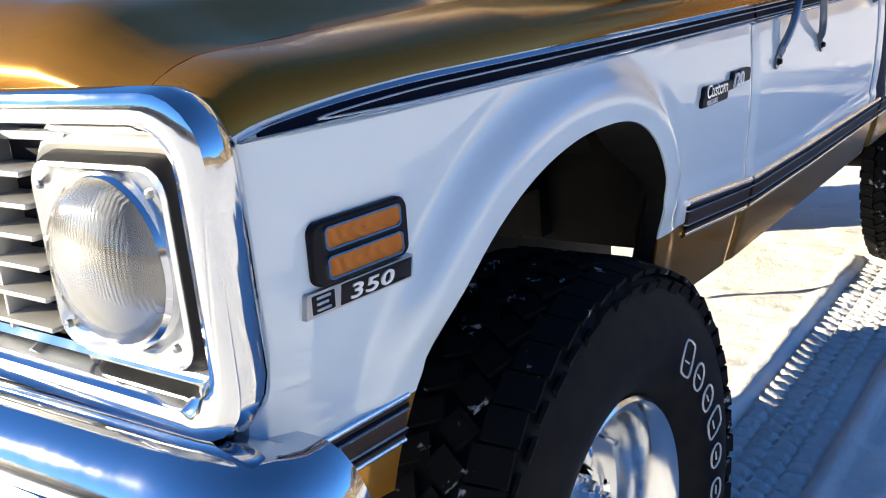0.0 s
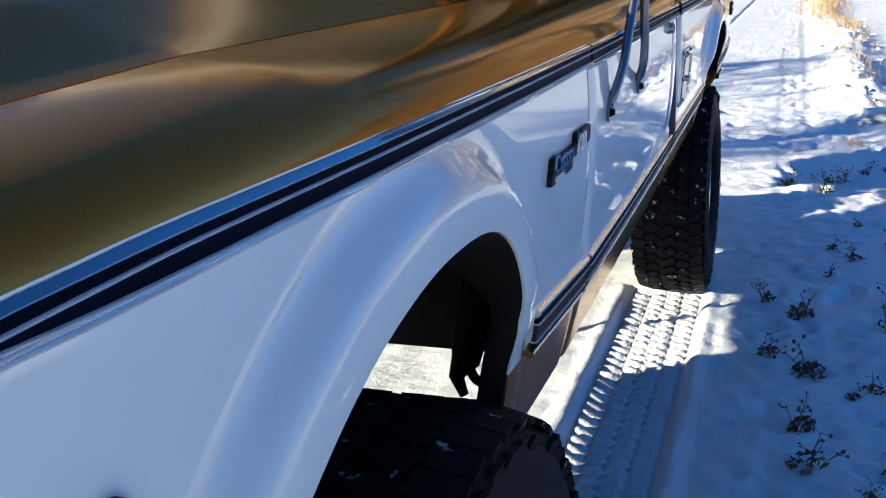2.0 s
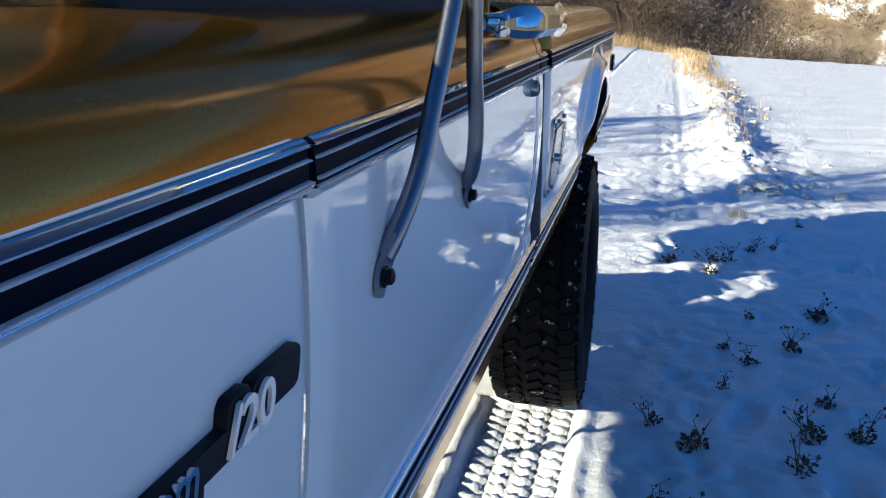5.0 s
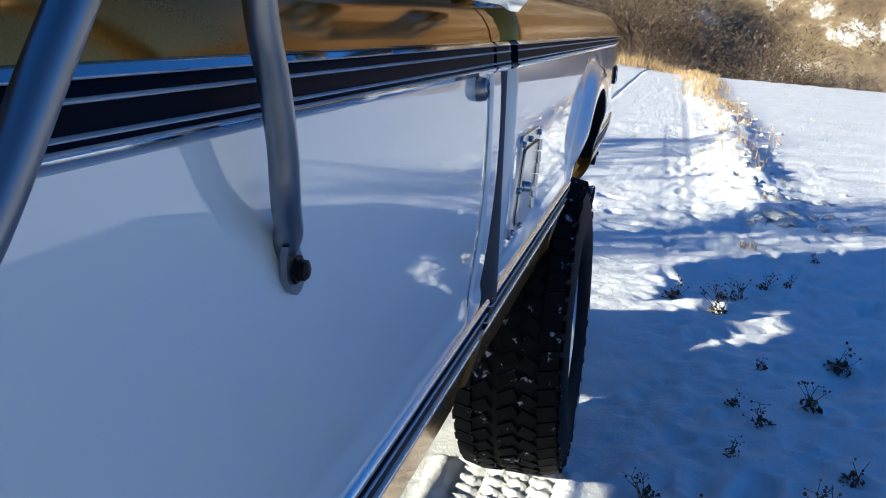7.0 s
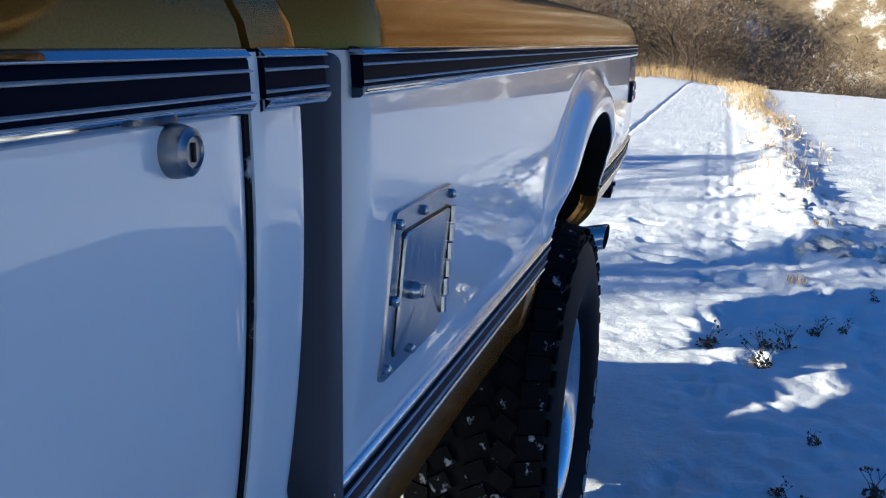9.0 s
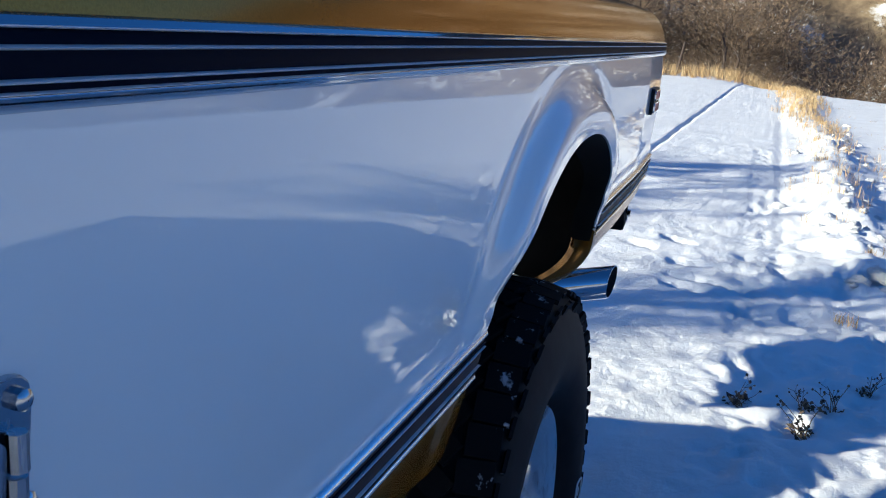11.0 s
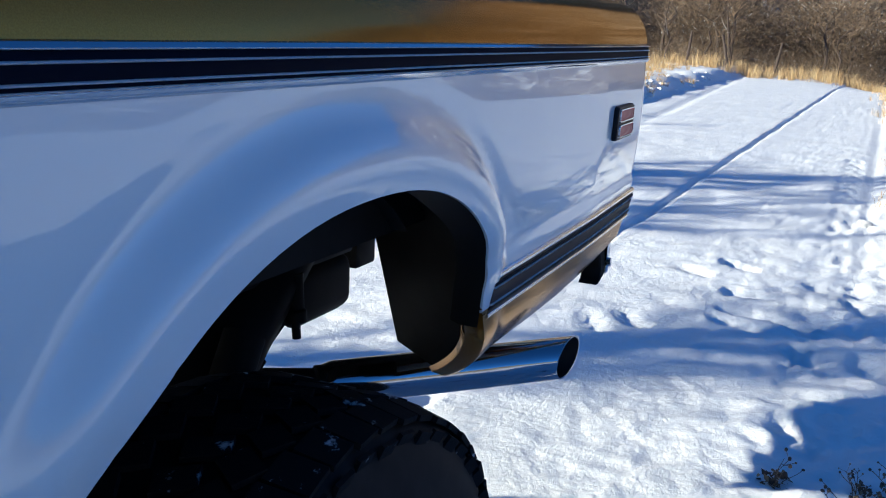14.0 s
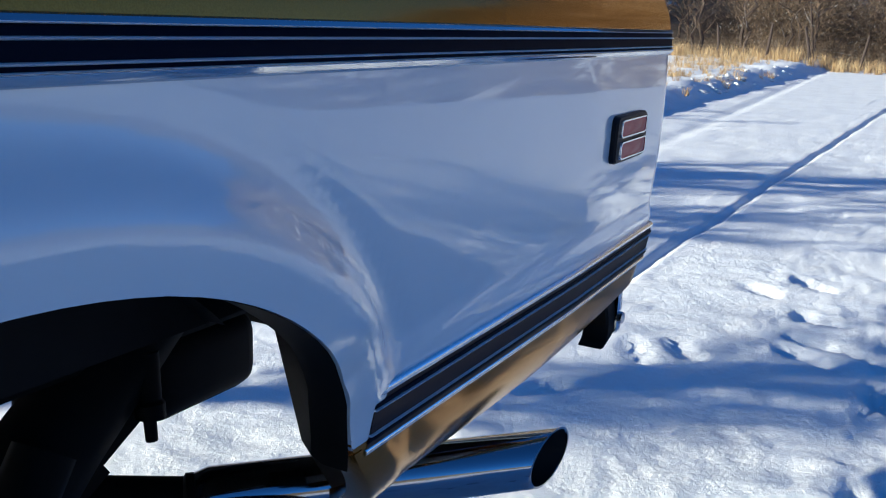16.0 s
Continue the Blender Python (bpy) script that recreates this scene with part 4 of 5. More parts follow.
for i, p in enumerate(full):
    a, b = Vector(full[max(0, i - 1)]), Vector(full[min(len(full) - 1, i + 1)])
    d = (b - a).normalized()
    outw = Vector((d.y, -d.x, 0))
    if outw.dot(Vector(p) - Vector((HALF, -1.5, 0))) < 0:
        outw = -outw
    rows.append([Vector(p) + outw * (-o) + Vector((0, 0, 0.942 + dz)) for o, dz in prof])
part("front_bumper", loft(rows), CHROME, truck, "chrome front bumper wrapping round the corner")
for sx in (-1, 1):
    cx = HALF + sx * 0.757
    ts = part("turn_signal", ring(cx, 0.874, [(0.156, 0.066, 0.014, -2.600), (0.152, 0.062, 0.013, -2.622), (0.144, 0.055, 0.012, -2.625), (0.136, 0.048, 0.010, -2.620)]), CHROME, truck, "chrome-framed bumper turn signal")
    bm = bmesh.new()
    box(bm, (cx, -2.615, 0.874), (0.134, 0.012, 0.046), 0.004)
    part("turn_signal_lens", bm, AMBER, ts, "amber ribbed lens")
bm = bmesh.new()
box(bm, (HALF, -2.485, 0.950), (1.84, 0.10, 0.016), 0.006)
part("front_valance", bm, GREY_PLASTIC, truck, "silver valance above the bumper")


# ---- side markers and badges ----
def marker(y0, y1, z0, z1, lens_mat, lab, lens_lab):
    yc, zc, w, h = (y0 + y1) / 2, (z0 + z1) / 2, y1 - y0, z1 - z0

    def put(pts, off):
        return [(side_x(yc + py, zc + pz, False) + off, yc + py, zc + pz) for py, pz in pts]
    base = part("side_marker", loft([put(rounded(w, h, 0.012), -0.004), put(rounded(w, h, 0.012), 0.006), put(rounded(w - 0.005, h - 0.005, 0.010), 0.009), put(rounded(w - 0.014, h - 0.014, 0.008), 0.009), put(rounded(0.002, 0.002, 0.0005), 0.008)], close=True), BADGEBLACK, truck, lab)
    for dz in (0.225, -0.225):
        def win(ww, hh, r, off):
            return [(side_x(yc + py, zc + pz, False) + off, yc + py, zc + dz * h + pz) for py, pz in rounded(ww, hh, r)]
        ww, hh = w - 0.030, h * 0.31
        part("chrome_rim", loft([win(ww + 0.005, hh + 0.005, 0.006, 0.007), win(ww + 0.004, hh + 0.004, 0.006, 0.012), win(ww, hh, 0.005, 0.012), win(ww, hh, 0.005, 0.008)], close=True), CHROME, base)
        part("lens", loft([win(ww, hh, 0.005, 0.006), win(ww, hh, 0.005, 0.0105), win(ww * 0.5, hh * 0.3, 0.001, 0.0112), win(0.002, 0.001, 0.0003, 0.0112)], close=True), lens_mat, base, lens_lab)
    return base


marker(-2.420, -2.290, 1.072, 1.136, AMBER, "black side marker lamp with two amber bars", "amber lens")
marker(2.268, 2.408, 1.074, 1.138, REDLENS, "black side marker lamp with two faded red bars", "faded red lens")

TURN = Matrix(((0, 0, 1), (1, 0, 0), (0, 1, 0)))


def writing(text, size, y, z, off, material, parent, name="lettering", tilt=0.0, shear=0.0, depth=0.0012, bold=0.0, spacing=1.0, wide=1.0):
    cu = bpy.data.curves.new(name, 'FONT')
    cu.body, cu.size, cu.extrude, cu.shear, cu.offset, cu.space_character = text, size, depth, shear, bold, spacing
    cu.align_x, cu.align_y = 'LEFT', 'BOTTOM_BASELINE'
    ob = bpy.data.objects.new("tmp", cu)
    me = bpy.data.meshes.new_from_object(ob)
    bpy.data.objects.remove(ob)
    me.transform(Matrix.Translation((0, y, z)) @ TURN.to_4x4() @ Matrix.Rotation(radians(tilt), 4, 'Z') @ Matrix.Diagonal((wide, 1, 1, 1)))
    for v in me.vertices:
        v.co.x += side_x(v.co.y, v.co.z, False) + off
    me.materials.clear()
    me.materials.append(material)
    return part(name, me, None, parent)


def plate(name, y0, y1, z0, z1, off, thick, material, parent, label="", r=0.003, shear=0.0):
    yc, zc = (y0 + y1) / 2, (z0 + z1) / 2

    def put(w, h, o):
        return [(side_x(yc + py, zc + pz, False) + o, yc + py + shear * pz, zc + pz) for py, pz in rounded(w, h, min(r, w / 2.1, h / 2.1), 3)]
    w, h = y1 - y0, z1 - z0
    return part(name, loft([put(w, h, off - 0.003), put(w, h, off + thick * 0.7), put(w - 0.0015, h - 0.0015, off + thick), put(0.0008, 0.0004, off + thick)], close=True), material, parent, label)


b = plate("engine_badge", -2.432, -2.284, 1.044, 1.070, 0.001, 0.005, BADGESILVER, truck, "silver and black badge reading 350", r=0.002, shear=0.12)
plate("badge_field", -2.388, -2.287, 1.0465, 1.0675, 0.0045, 0.0022, BADGEBLACK, b, "black field", r=0.001, shear=0.12)
plate("badge_emblem", -2.425, -2.396, 1.0475, 1.0665, 0.0045, 0.0022, BADGEBLACK, b, r=0.001)
for zz, ww in ((1.0500, 0.018), (1.0560, 0.015), (1.0620, 0.018)):
    plate("badge_bar", -2.420, -2.420 + ww, zz, zz + 0.0028, 0.006, 0.0018, BADGESILVER, b, r=0.0008)
writing("350", 0.0205, -2.379, 1.0497, 0.0072, BADGEWHITE, b, "badge_number", shear=0.15, bold=0.0003, spacing=1.1, wide=1.9)

e = plate("trim_badge", -1.512, -1.395, 1.100, 1.118, 0.001, 0.006, BADGEBLACK, truck, "black and chrome script badge", r=0.005, shear=0.2)
for yy0, yy1, zz0, zz1 in ((-1.505, -1.470, 1.112, 1.134), (-1.475, -1.362, 1.113, 1.130), (-1.372, -1.345, 1.114, 1.143), (-1.345, -1.280, 1.118, 1.142)):
    plate("badge_backing", yy0, yy1, zz0, zz1, 0.001, 0.006, BADGEBLACK, e, r=0.006, shear=0.25)
writing("Custom", 0.030, -1.502, 1.1150, 0.0085, CHROME, e, "badge_script", shear=0.25, bold=0.0004)
writing("DELUXE", 0.0115, -1.497, 1.1030, 0.0085, BADGEWHITE, e, "badge_word", spacing=1.15)
writing("/20", 0.032, -1.374, 1.1170, 0.0088, BADGEWHITE, e, "badge_number", shear=0.15, bold=0.0004, wide=1.25)


# ---- door fittings ----
def arm(foot, pts, radius):
    y, z = foot
    bm = bmesh.new()
    line = smooth_line(pts, 8)
    tube(bm, line, radius, 14)
    a = part("mirror_arm", bm, SATIN, truck, "brushed tubular mirror arm")
    p = [(side_x(y, z, False) + 0.001, y - 0.0, z)]
    d = Vector((0, pts[1][1] - y, pts[1][2] - z)).normalized()
    s = Vector((0, -d.z, d.y))
    rows_ = []
    for t, w in ((-0.016, 0.003), (-0.013, 0.0085), (-0.005, 0.0115), (0.006, 0.0115), (0.020, 0.0095), (0.032, 0.0085)):
        c = Vector((side_x(y, z, False) + 0.001 + max(0.0, t - 0.012) * 0.35, y, z)) + d * t
        rows_.append([c - s * w, c - s * w + Vector((0.004, 0, 0)), c + s * w + Vector((0.004, 0, 0)), c + s * w])
    bm = loft(rows_, close=True)
    bm.faces.new([v for v in bm.verts][:4])
    part("foot_plate", bm, SATIN, a, "flattened bolted foot")
    bm = bmesh.new()
    lathe(bm, [(0.004, 0.0085), (0.007, 0.0085), (0.007, 0.0062), (0.0115, 0.0062), (0.0128, 0.004), (0.0128, 0.0005)], (side_x(y, z, False), y, z), 'X', 6)
    part("foot_bolt", bm, BADGEBLACK, a, "black hex bolt")
    return a


arm((-1.110, 1.131), [(0.005, -1.101, 1.143), (0.013, -1.081, 1.165), (0.020, -1.050, 1.200), (0.024, -1.018, 1.250), (0.028, -0.988, 1.300), (0.040, -0.915, 1.440), (0.055, -0.86, 1.52)], 0.0078)
arm((-0.790, 1.131), [(0.005, -0.798, 1.145), (0.014, -0.812, 1.158), (0.022, -0.835, 1.180), (0.026, -0.848, 1.210), (0.028, -0.862, 1.240), (0.030, -0.881, 1.278), (0.040, -0.930, 1.400), (0.055, -0.96, 1.50)], 0.0078)
bm = bmesh.new()
box(bm, (0.10, -0.90, 1.66), (0.15, 0.03, 0.26), 0.012)
mh = part("mirror_head", bm, SATIN, truck, "tall side mirror")
bm = bmesh.new()
box(bm, (0.10, -0.884, 1.66), (0.135, 0.004, 0.245))
part("mirror_glass", bm, CHROME, mh)
bm = bmesh.new()
tube(bm, [(0.055, -0.86, 1.50), (0.055, -0.90, 1.52), (0.055, -0.96, 1.50)], 0.010, 10)
tube(bm, [(0.055, -0.91, 1.50), (0.06, -0.91, 1.72)], 0.010, 10)
part("mirror_bracket", bm, SATIN, truck)

bm = bmesh.new()
rows_ = []
for k in range(17):
    t = k / 16
    y = -0.66 + 0.36 * t
    w = 0.010 + 0.012 * sstep(0.0, 0.12, t) + 0.006 * sstep(0.72, 0.86, t)
    o = 0.012 + 0.036 * sstep(0.0, 0.25, t)
    zc = 1.303
    x = side_x(y, 1.25, False)
    rows_.append([(x + o - 0.016, y, zc - w * 0.55), (x + o, y, zc - w * 0.75), (x + o + 0.010, y, zc - w * 0.3), (x + o + 0.010, y, zc + w * 0.5), (x + o, y, zc + w), (x + o - 0.016, y, zc + w * 0.8)])
bm = loft(rows_, close=True)
hd = part("door_handle", bm, TIPCHROME, truck, "chrome pull door handle")
bm = bmesh.new()
box(bm, (side_x(-0.33, 1.25, False) + 0.018, -0.33, 1.303), (0.06, 0.055, 0.036), 0.008)
part("handle_mount", bm, TIPCHROME, hd)
bm = bmesh.new()
box(bm, (side_x(-0.62, 1.25, False) + 0.008, -0.635, 1.303), (0.035, 0.04, 0.028), 0.006)
part("handle_pivot", bm, TIPCHROME, hd)

yl, zl = -0.266, 1.201
xl = side_x(yl, zl, False)
bm = bmesh.new()
lathe(bm, [(xl - 0.004, 0.0135), (xl + 0.004, 0.0135), (xl + 0.010, 0.0120), (xl + 0.012, 0.0085), (xl + 0.0125, 0.0082), (xl + 0.011, 0.0075), (xl + 0.011, 0.0003)], (0, yl, zl), 'X', 28)
lk = part("door_lock", bm, SATIN, truck, "round grey key lock")
bm = bmesh.new()
box(bm, (xl + 0.0115, yl, zl), (0.002, 0.0022, 0.0095), 0.0004)
part("key_slot", bm, BADGEBLACK, lk)

# ---- filler hatch on the bed side ----
y0, y1, z0, z1 = 0.056, 0.236, 0.960, 1.115
hatch = plate("filler_hatch", y0, y1, z0, z1, 0.0, 0.004, STEEL, truck, "stainless steel hinged filler hatch", r=0.010)
plate("hatch_gap", y0 + 0.022, y1 - 0.014, z0 + 0.018, z1 - 0.020, 0.0035, 0.0010, BADGEBLACK, hatch, r=0.006)
plate("hatch_door", y0 + 0.024, y1 - 0.016, z0 + 0.020, z1 - 0.022, 0.0038, 0.0030, STEEL, hatch, r=0.006)
for k in range(6):
    a = z0 + 0.022 + 0.019 * k
    bm = bmesh.new()
    tube(bm, [(side_x(y1 - 0.012, a, False) + 0.008, y1 - 0.012, a), (side_x(y1 - 0.012, a, False) + 0.008, y1 - 0.012, a + 0.0165)], 0.0042, 8)
    part("hinge_knuckle", bm, STEEL, hatch)
for yy, zz in ((y0 + 0.010, z0 + 0.012), (y0 + 0.010, z1 - 0.012), (y1 - 0.008, z1 - 0.010), (y0 + 0.078, z1 - 0.011), (y0 + 0.078, z0 + 0.010), (y1 - 0.006, z0 + 0.060), (y1 - 0.006, z0 + 0.100), (y0 + 0.010, z0 + 0.075)):
    bm = bmesh.new()
    x = side_x(yy, zz, False)
    lathe(bm, [(x + 0.003, 0.0048), (x + 0.0075, 0.0048), (x + 0.009, 0.003), (x + 0.0092, 0.0003)], (0, yy, zz), 'X', 8)
    part("hatch_bolt", bm, STEEL, hatch)
bm = bmesh.new()
x = side_x(0.108, 1.035, False)
lathe(bm, [(x + 0.006, 0.0085), (x + 0.013, 0.0085), (x + 0.016, 0.006), (x + 0.0162, 0.0003)], (0, 0.108, 1.035), 'X', 16)
box(bm, (x + 0.017, 0.108, 1.035), (0.006, 0.004, 0.013), 0.001)
part("hatch_latch", bm, STEEL, hatch, "round quarter-turn latch")

# ---- underside ----
for x in (-0.45, -1.55):
    bm = bmesh.new()
    for y0_, y1_, z0_, z1_ in ((-2.44, -1.30, 0.90, 1.02), (-1.34, 0.95, 0.79, 0.93), (0.91, 2.06, 0.85, 0.97)):
        box(bm, (x, (y0_ + y1_) / 2, (z0_ + z1_) / 2), (0.06, y1_ - y0_, z1_ - z0_), 0.008)
    box(bm, (x + 0.01, 1.96, 0.80), (0.05, 0.20, 0.11), 0.03, seg=4)
    part("frame_rail", bm, BLACKMETAL, truck)
for y in (-2.2, -0.9, 0.4, 2.2):
    bm = bmesh.new()
    box(bm, (HALF, y, 0.83), (1.06, 0.08, 0.09), 0.008)
    part("cross_member", bm, BLACKMETAL, truck)
for y, off in ((AXLE_F, -1.25), (AXLE_R, -1.0)):
    bm = bmesh.new()
    tube(bm, [(-0.20, y, 0.435), (-1.80, y, 0.435)], 0.045, 12)
    ax = part("axle", bm, BLACKMETAL, truck)
    bm = bmesh.new()
    bmesh.ops.create_icosphere(bm, subdivisions=2, radius=0.15, matrix=Matrix.Translation((off, y, 0.435)))
    part("differential", bm, BLACKMETAL, ax)
    for x in (-0.50, -1.60):
        bm = bmesh.new()
        for k in range(5):
            ln = 0.62 - 0.09 * k
            tube(bm, smooth_line([(x + 0.05, y - ln, 0.515 + 0.10 * (ln / 0.62) ** 2 - 0.014 * k), (x + 0.05, y, 0.515 - 0.014 * k), (x + 0.05, y + ln, 0.515 + (0.34 if y > 0 else 0.15) * (ln / 0.62) ** 1.1 - 0.018 * k)], 5), 0.014, 6)
        part("leaf_spring", bm, BLACKMETAL, truck)
        bm = bmesh.new()
        tube(bm, [(x + 0.14, y + 0.06, 0.44), (x + 0.12, y + 0.22, 0.66)], 0.026, 10)
        tube(bm, [(x + 0.12, y + 0.22, 0.66), (x + 0.11, y + 0.32, 0.80)], 0.034, 10)
        if y > 0:
            tube(bm, [(x + 0.05, y + 0.03, 0.46), (x + 0.05, y + 0.375, 0.775), (x + 0.05, y + 0.53, 0.90)], [0.075, 0.060, 0.055], 12)
        part("shock_absorber", bm, BLACKMETAL, truck)
bm = bmesh.new()
tube(bm, [(HALF, AXLE_R - 0.15, 0.45), (HALF, -0.55, 0.62)], 0.035, 10)
part("drive_shaft", bm, BLACKMETAL, truck)
bm = bmesh.new()
box(bm, (HALF - 0.05, -0.80, 0.55), (0.62, 0.95, 0.40), 0.06)
part("gearbox", bm, BLACKMETAL, truck)
bm = bmesh.new()
tube(bm, smooth_line([(-0.72, -0.4, 0.66), (-0.72, 0.8, 0.70), (-0.70, 1.25, 0.76), (-0.66, 1.55, 0.73), (-0.575, 1.745, 0.672), (-0.50, 1.80, 0.660), (-0.36, 1.895, 0.655)], 6), 0.027, 16)


def slant_end(bm, b, d):
    """Cuts the end of a pipe at a slant."""
    for v in bm.verts:
        t = (v.co - b).dot(d)
        if t > -0.02:
            r = v.co - b - d * t
            v.co += d * (-1.6 * r.x + 0.10 * r.z)


ex = part("exhaust_pipe", bm, BLACKMETAL, truck, "dark exhaust pipe")
bm = bmesh.new()
a, b = Vector((-0.372, 1.886, 0.655)), Vector((-0.040, 2.231, 0.658))
d = (b - a).normalized()
tube(bm, [a - d * 0.012, a - d * 0.008, a + d * 0.004, a + d * 0.012, a.lerp(b, 0.3), a.lerp(b, 0.6), b, b + d * 0.0005], [0.028, 0.033, 0.037, 0.0395, 0.040, 0.0405, 0.0405, 0.0375], 40, cap=False)
slant_end(bm, b, d)
part("exhaust_tip", bm, TIPCHROME, ex, "chrome exhaust tip with slanted end")
bm = bmesh.new()
tube(bm, [a - d * 0.020, a - d * 0.016, a - d * 0.006, a - d * 0.002], [0.027, 0.034, 0.034, 0.030], 24)
box(bm, a - d * 0.011 + Vector((0.0, 0.0, -0.036)), (0.014, 0.014, 0.020), 0.003)
part("pipe_clamp", bm, BLACKMETAL, ex, "dark clamp at the tip's joint")
# black sleeve that lines the tip
bm = bmesh.new()
tube(bm, [a + d * 0.06, a + d * 0.061, b - d * 0.001], [0.001, 0.0372, 0.0372], 40, cap=False)
slant_end(bm, b, d)
part("dark_bore", bm, BLACKMETAL, ex, "black inside of the tip")
rows_ = []
for t in range(9):
    k = t / 8
    z = 1.06 - 0.335 * k
    h = max(0.0, (z - ARCH_FOOT) / (ARCH_R[5] - ARCH_FOOT))
    y = ARCH_R[0] + ARCH_R[3] * (1 - h ** ARCH_R[4]) ** (1 / ARCH_R[4])
    a = Vector((side_x(y, z) - 4.0 * max(0.0, 0.86 - z) ** 2 - 0.02, y + foot_sweep(y, z) + 0.004, z))
    b = Vector((-0.345 + 0.067 * k, 1.945 + 0.028 * k, 1.04 - 0.315 * k))
    rows_.append([a.lerp(b, q / 4) for q in range(5)])
bm = loft(rows_)
bmesh.ops.solidify(bm, geom=bm.faces[:], thickness=0.006)
part("splash_guard", bm, BLACKMETAL, truck, "black splash guard behind the wheel")
hook = [(-0.085, 2.478, 0.870), (-0.085, 2.505, 0.845), (-0.084, 2.522, 0.810), (-0.082, 2.528, 0.780), (-0.080, 2.520, 0.758), (-0.078, 2.500, 0.748)]
rows = []
for k, c in enumerate(smooth_line(hook, 5)):
    wd = 0.030 - 0.011 * sstep(0, 12, k) + 0.004 * sstep(16, 25, k)
    rows.append([c + Vector((dx, wd * dy, wd * dz * 0.6)) for dx, dy, dz in ((-0.022, -1, -0.5), (-0.022, 1, 0.5), (0.016, 1, 0.5), (0.020, 0.8, 0.4), (0.020, -0.8, -0.4), (0.016, -1, -0.5))])
bm = loft(rows, close=True)
bm.verts.ensure_lookup_table()
bm.faces.new(bm.verts[:6])
bm.faces.new(bm.verts[-6:])
hb = part("bumper_bracket", bm, BLACKMETAL, truck, "black hooked rear bumper bracket")
bm = ring(-0.083, 0.806, [(0.050, 0.118, 0.016, 2.541), (0.054, 0.124, 0.018, 2.546), (0.054, 0.124, 0.018, 2.556), (0.048, 0.118, 0.016, 2.560), (0.004, 0.004, 0.001, 2.560)])
part("bracket_plate", bm, TRIMCHROME, hb, "bright bumper end plate")
for z in (0.778, 0.838):
    bm = bmesh.new()
    tube(bm, [(-0.058, 2.549, z), (-0.050, 2.549, z), (-0.0495, 2.549, z)], [0.010, 0.010, 0.006], 14)
    part("bracket_bolt", bm, CHROME, hb)
bm = bmesh.new()
tube(bm, [(-0.405, 1.838, 0.860), (-0.403, 1.838, 0.800), (-0.401, 1.837, 0.795), (-0.400, 1.837, 0.778), (-0.400, 1.836, 0.776), (-0.398, 1.836, 0.748)], [0.016, 0.016, 0.019, 0.019, 0.008, 0.0075], 10)
part("bump_stop", bm, BLACKMETAL, truck, "black rubber bump stop below the frame")
bm = bmesh.new()
tube(bm, [(-0.16, -1.31, 0.90), (-0.160, -1.37, 0.835), (-0.162, -1.39, 0.800), (-0.176, -1.395, 0.775), (-0.163, -1.40, 0.748)], [0.03, 0.028, 0.022, 0.012, 0.007], 10)
tube(bm, smooth_line([(-0.160, -1.39, 0.805), (-0.146, -1.40, 0.780), (-0.130, -1.40, 0.772), (-0.118, -1.40, 0.782)], 5), 0.008, 8)
part("brake_line", bm, BLACKMETAL, truck)
# first rod unseen, added to throw a thin shadow line across the wheel track
for (x, y), z0_, z1_, rr in (((-1.70, -0.10), 0.34, 0.68, 0.016), ((-1.00, 2.08), 0.38, 0.80, 0.010)):
    bm = bmesh.new()
    tube(bm, [(x, y, z0_), (x, y + 0.004, (z0_ + z1_) / 2), (x, y, z1_)], rr, 8)
    part("underside_rod", bm, BLACKMETAL, truck)


# ---- plants and snow around ----
rng = random.Random(7)


def tri_blades(verts, faces, base, count, height, spread, width, lean=0.6, bend=0.25):
    """Adds thin bent blades that fan out from one spot."""
    bx, by, bz = base
    for _ in range(count):
        a = rng.uniform(0, 2 * math.pi)
        h = height * rng.uniform(0.55, 1.1)
        r = spread * rng.uniform(0.2, 1.0)
        dx, dy = math.cos(a) * r * lean, math.sin(a) * r * lean
        ox, oy = bx + rng.uniform(-1, 1) * spread * 0.4, by + rng.uniform(-1, 1) * spread * 0.4
        px, py = -math.sin(a) * width, math.cos(a) * width
        n = len(verts)
        verts += [(ox - px, oy - py, bz - 0.01), (ox + px, oy + py, bz - 0.01), (ox + dx * 0.5 + px * 0.7, oy + dy * 0.5 + py * 0.7, bz + h * 0.6), (ox + dx * 0.5 - px * 0.7, oy + dy * 0.5 - py * 0.7, bz + h * 0.6), (ox + dx * (1 + bend), oy + dy * (1 + bend), bz + h)]
        faces += [(n, n + 1, n + 2, n + 3), (n + 3, n + 2, n + 4)]


def stuff(name, verts, faces, material, label, category):
    me = mesh_from(name, verts, faces, material, smooth=False)
    return tagged(new(name, me), label, category, kind="stuff")


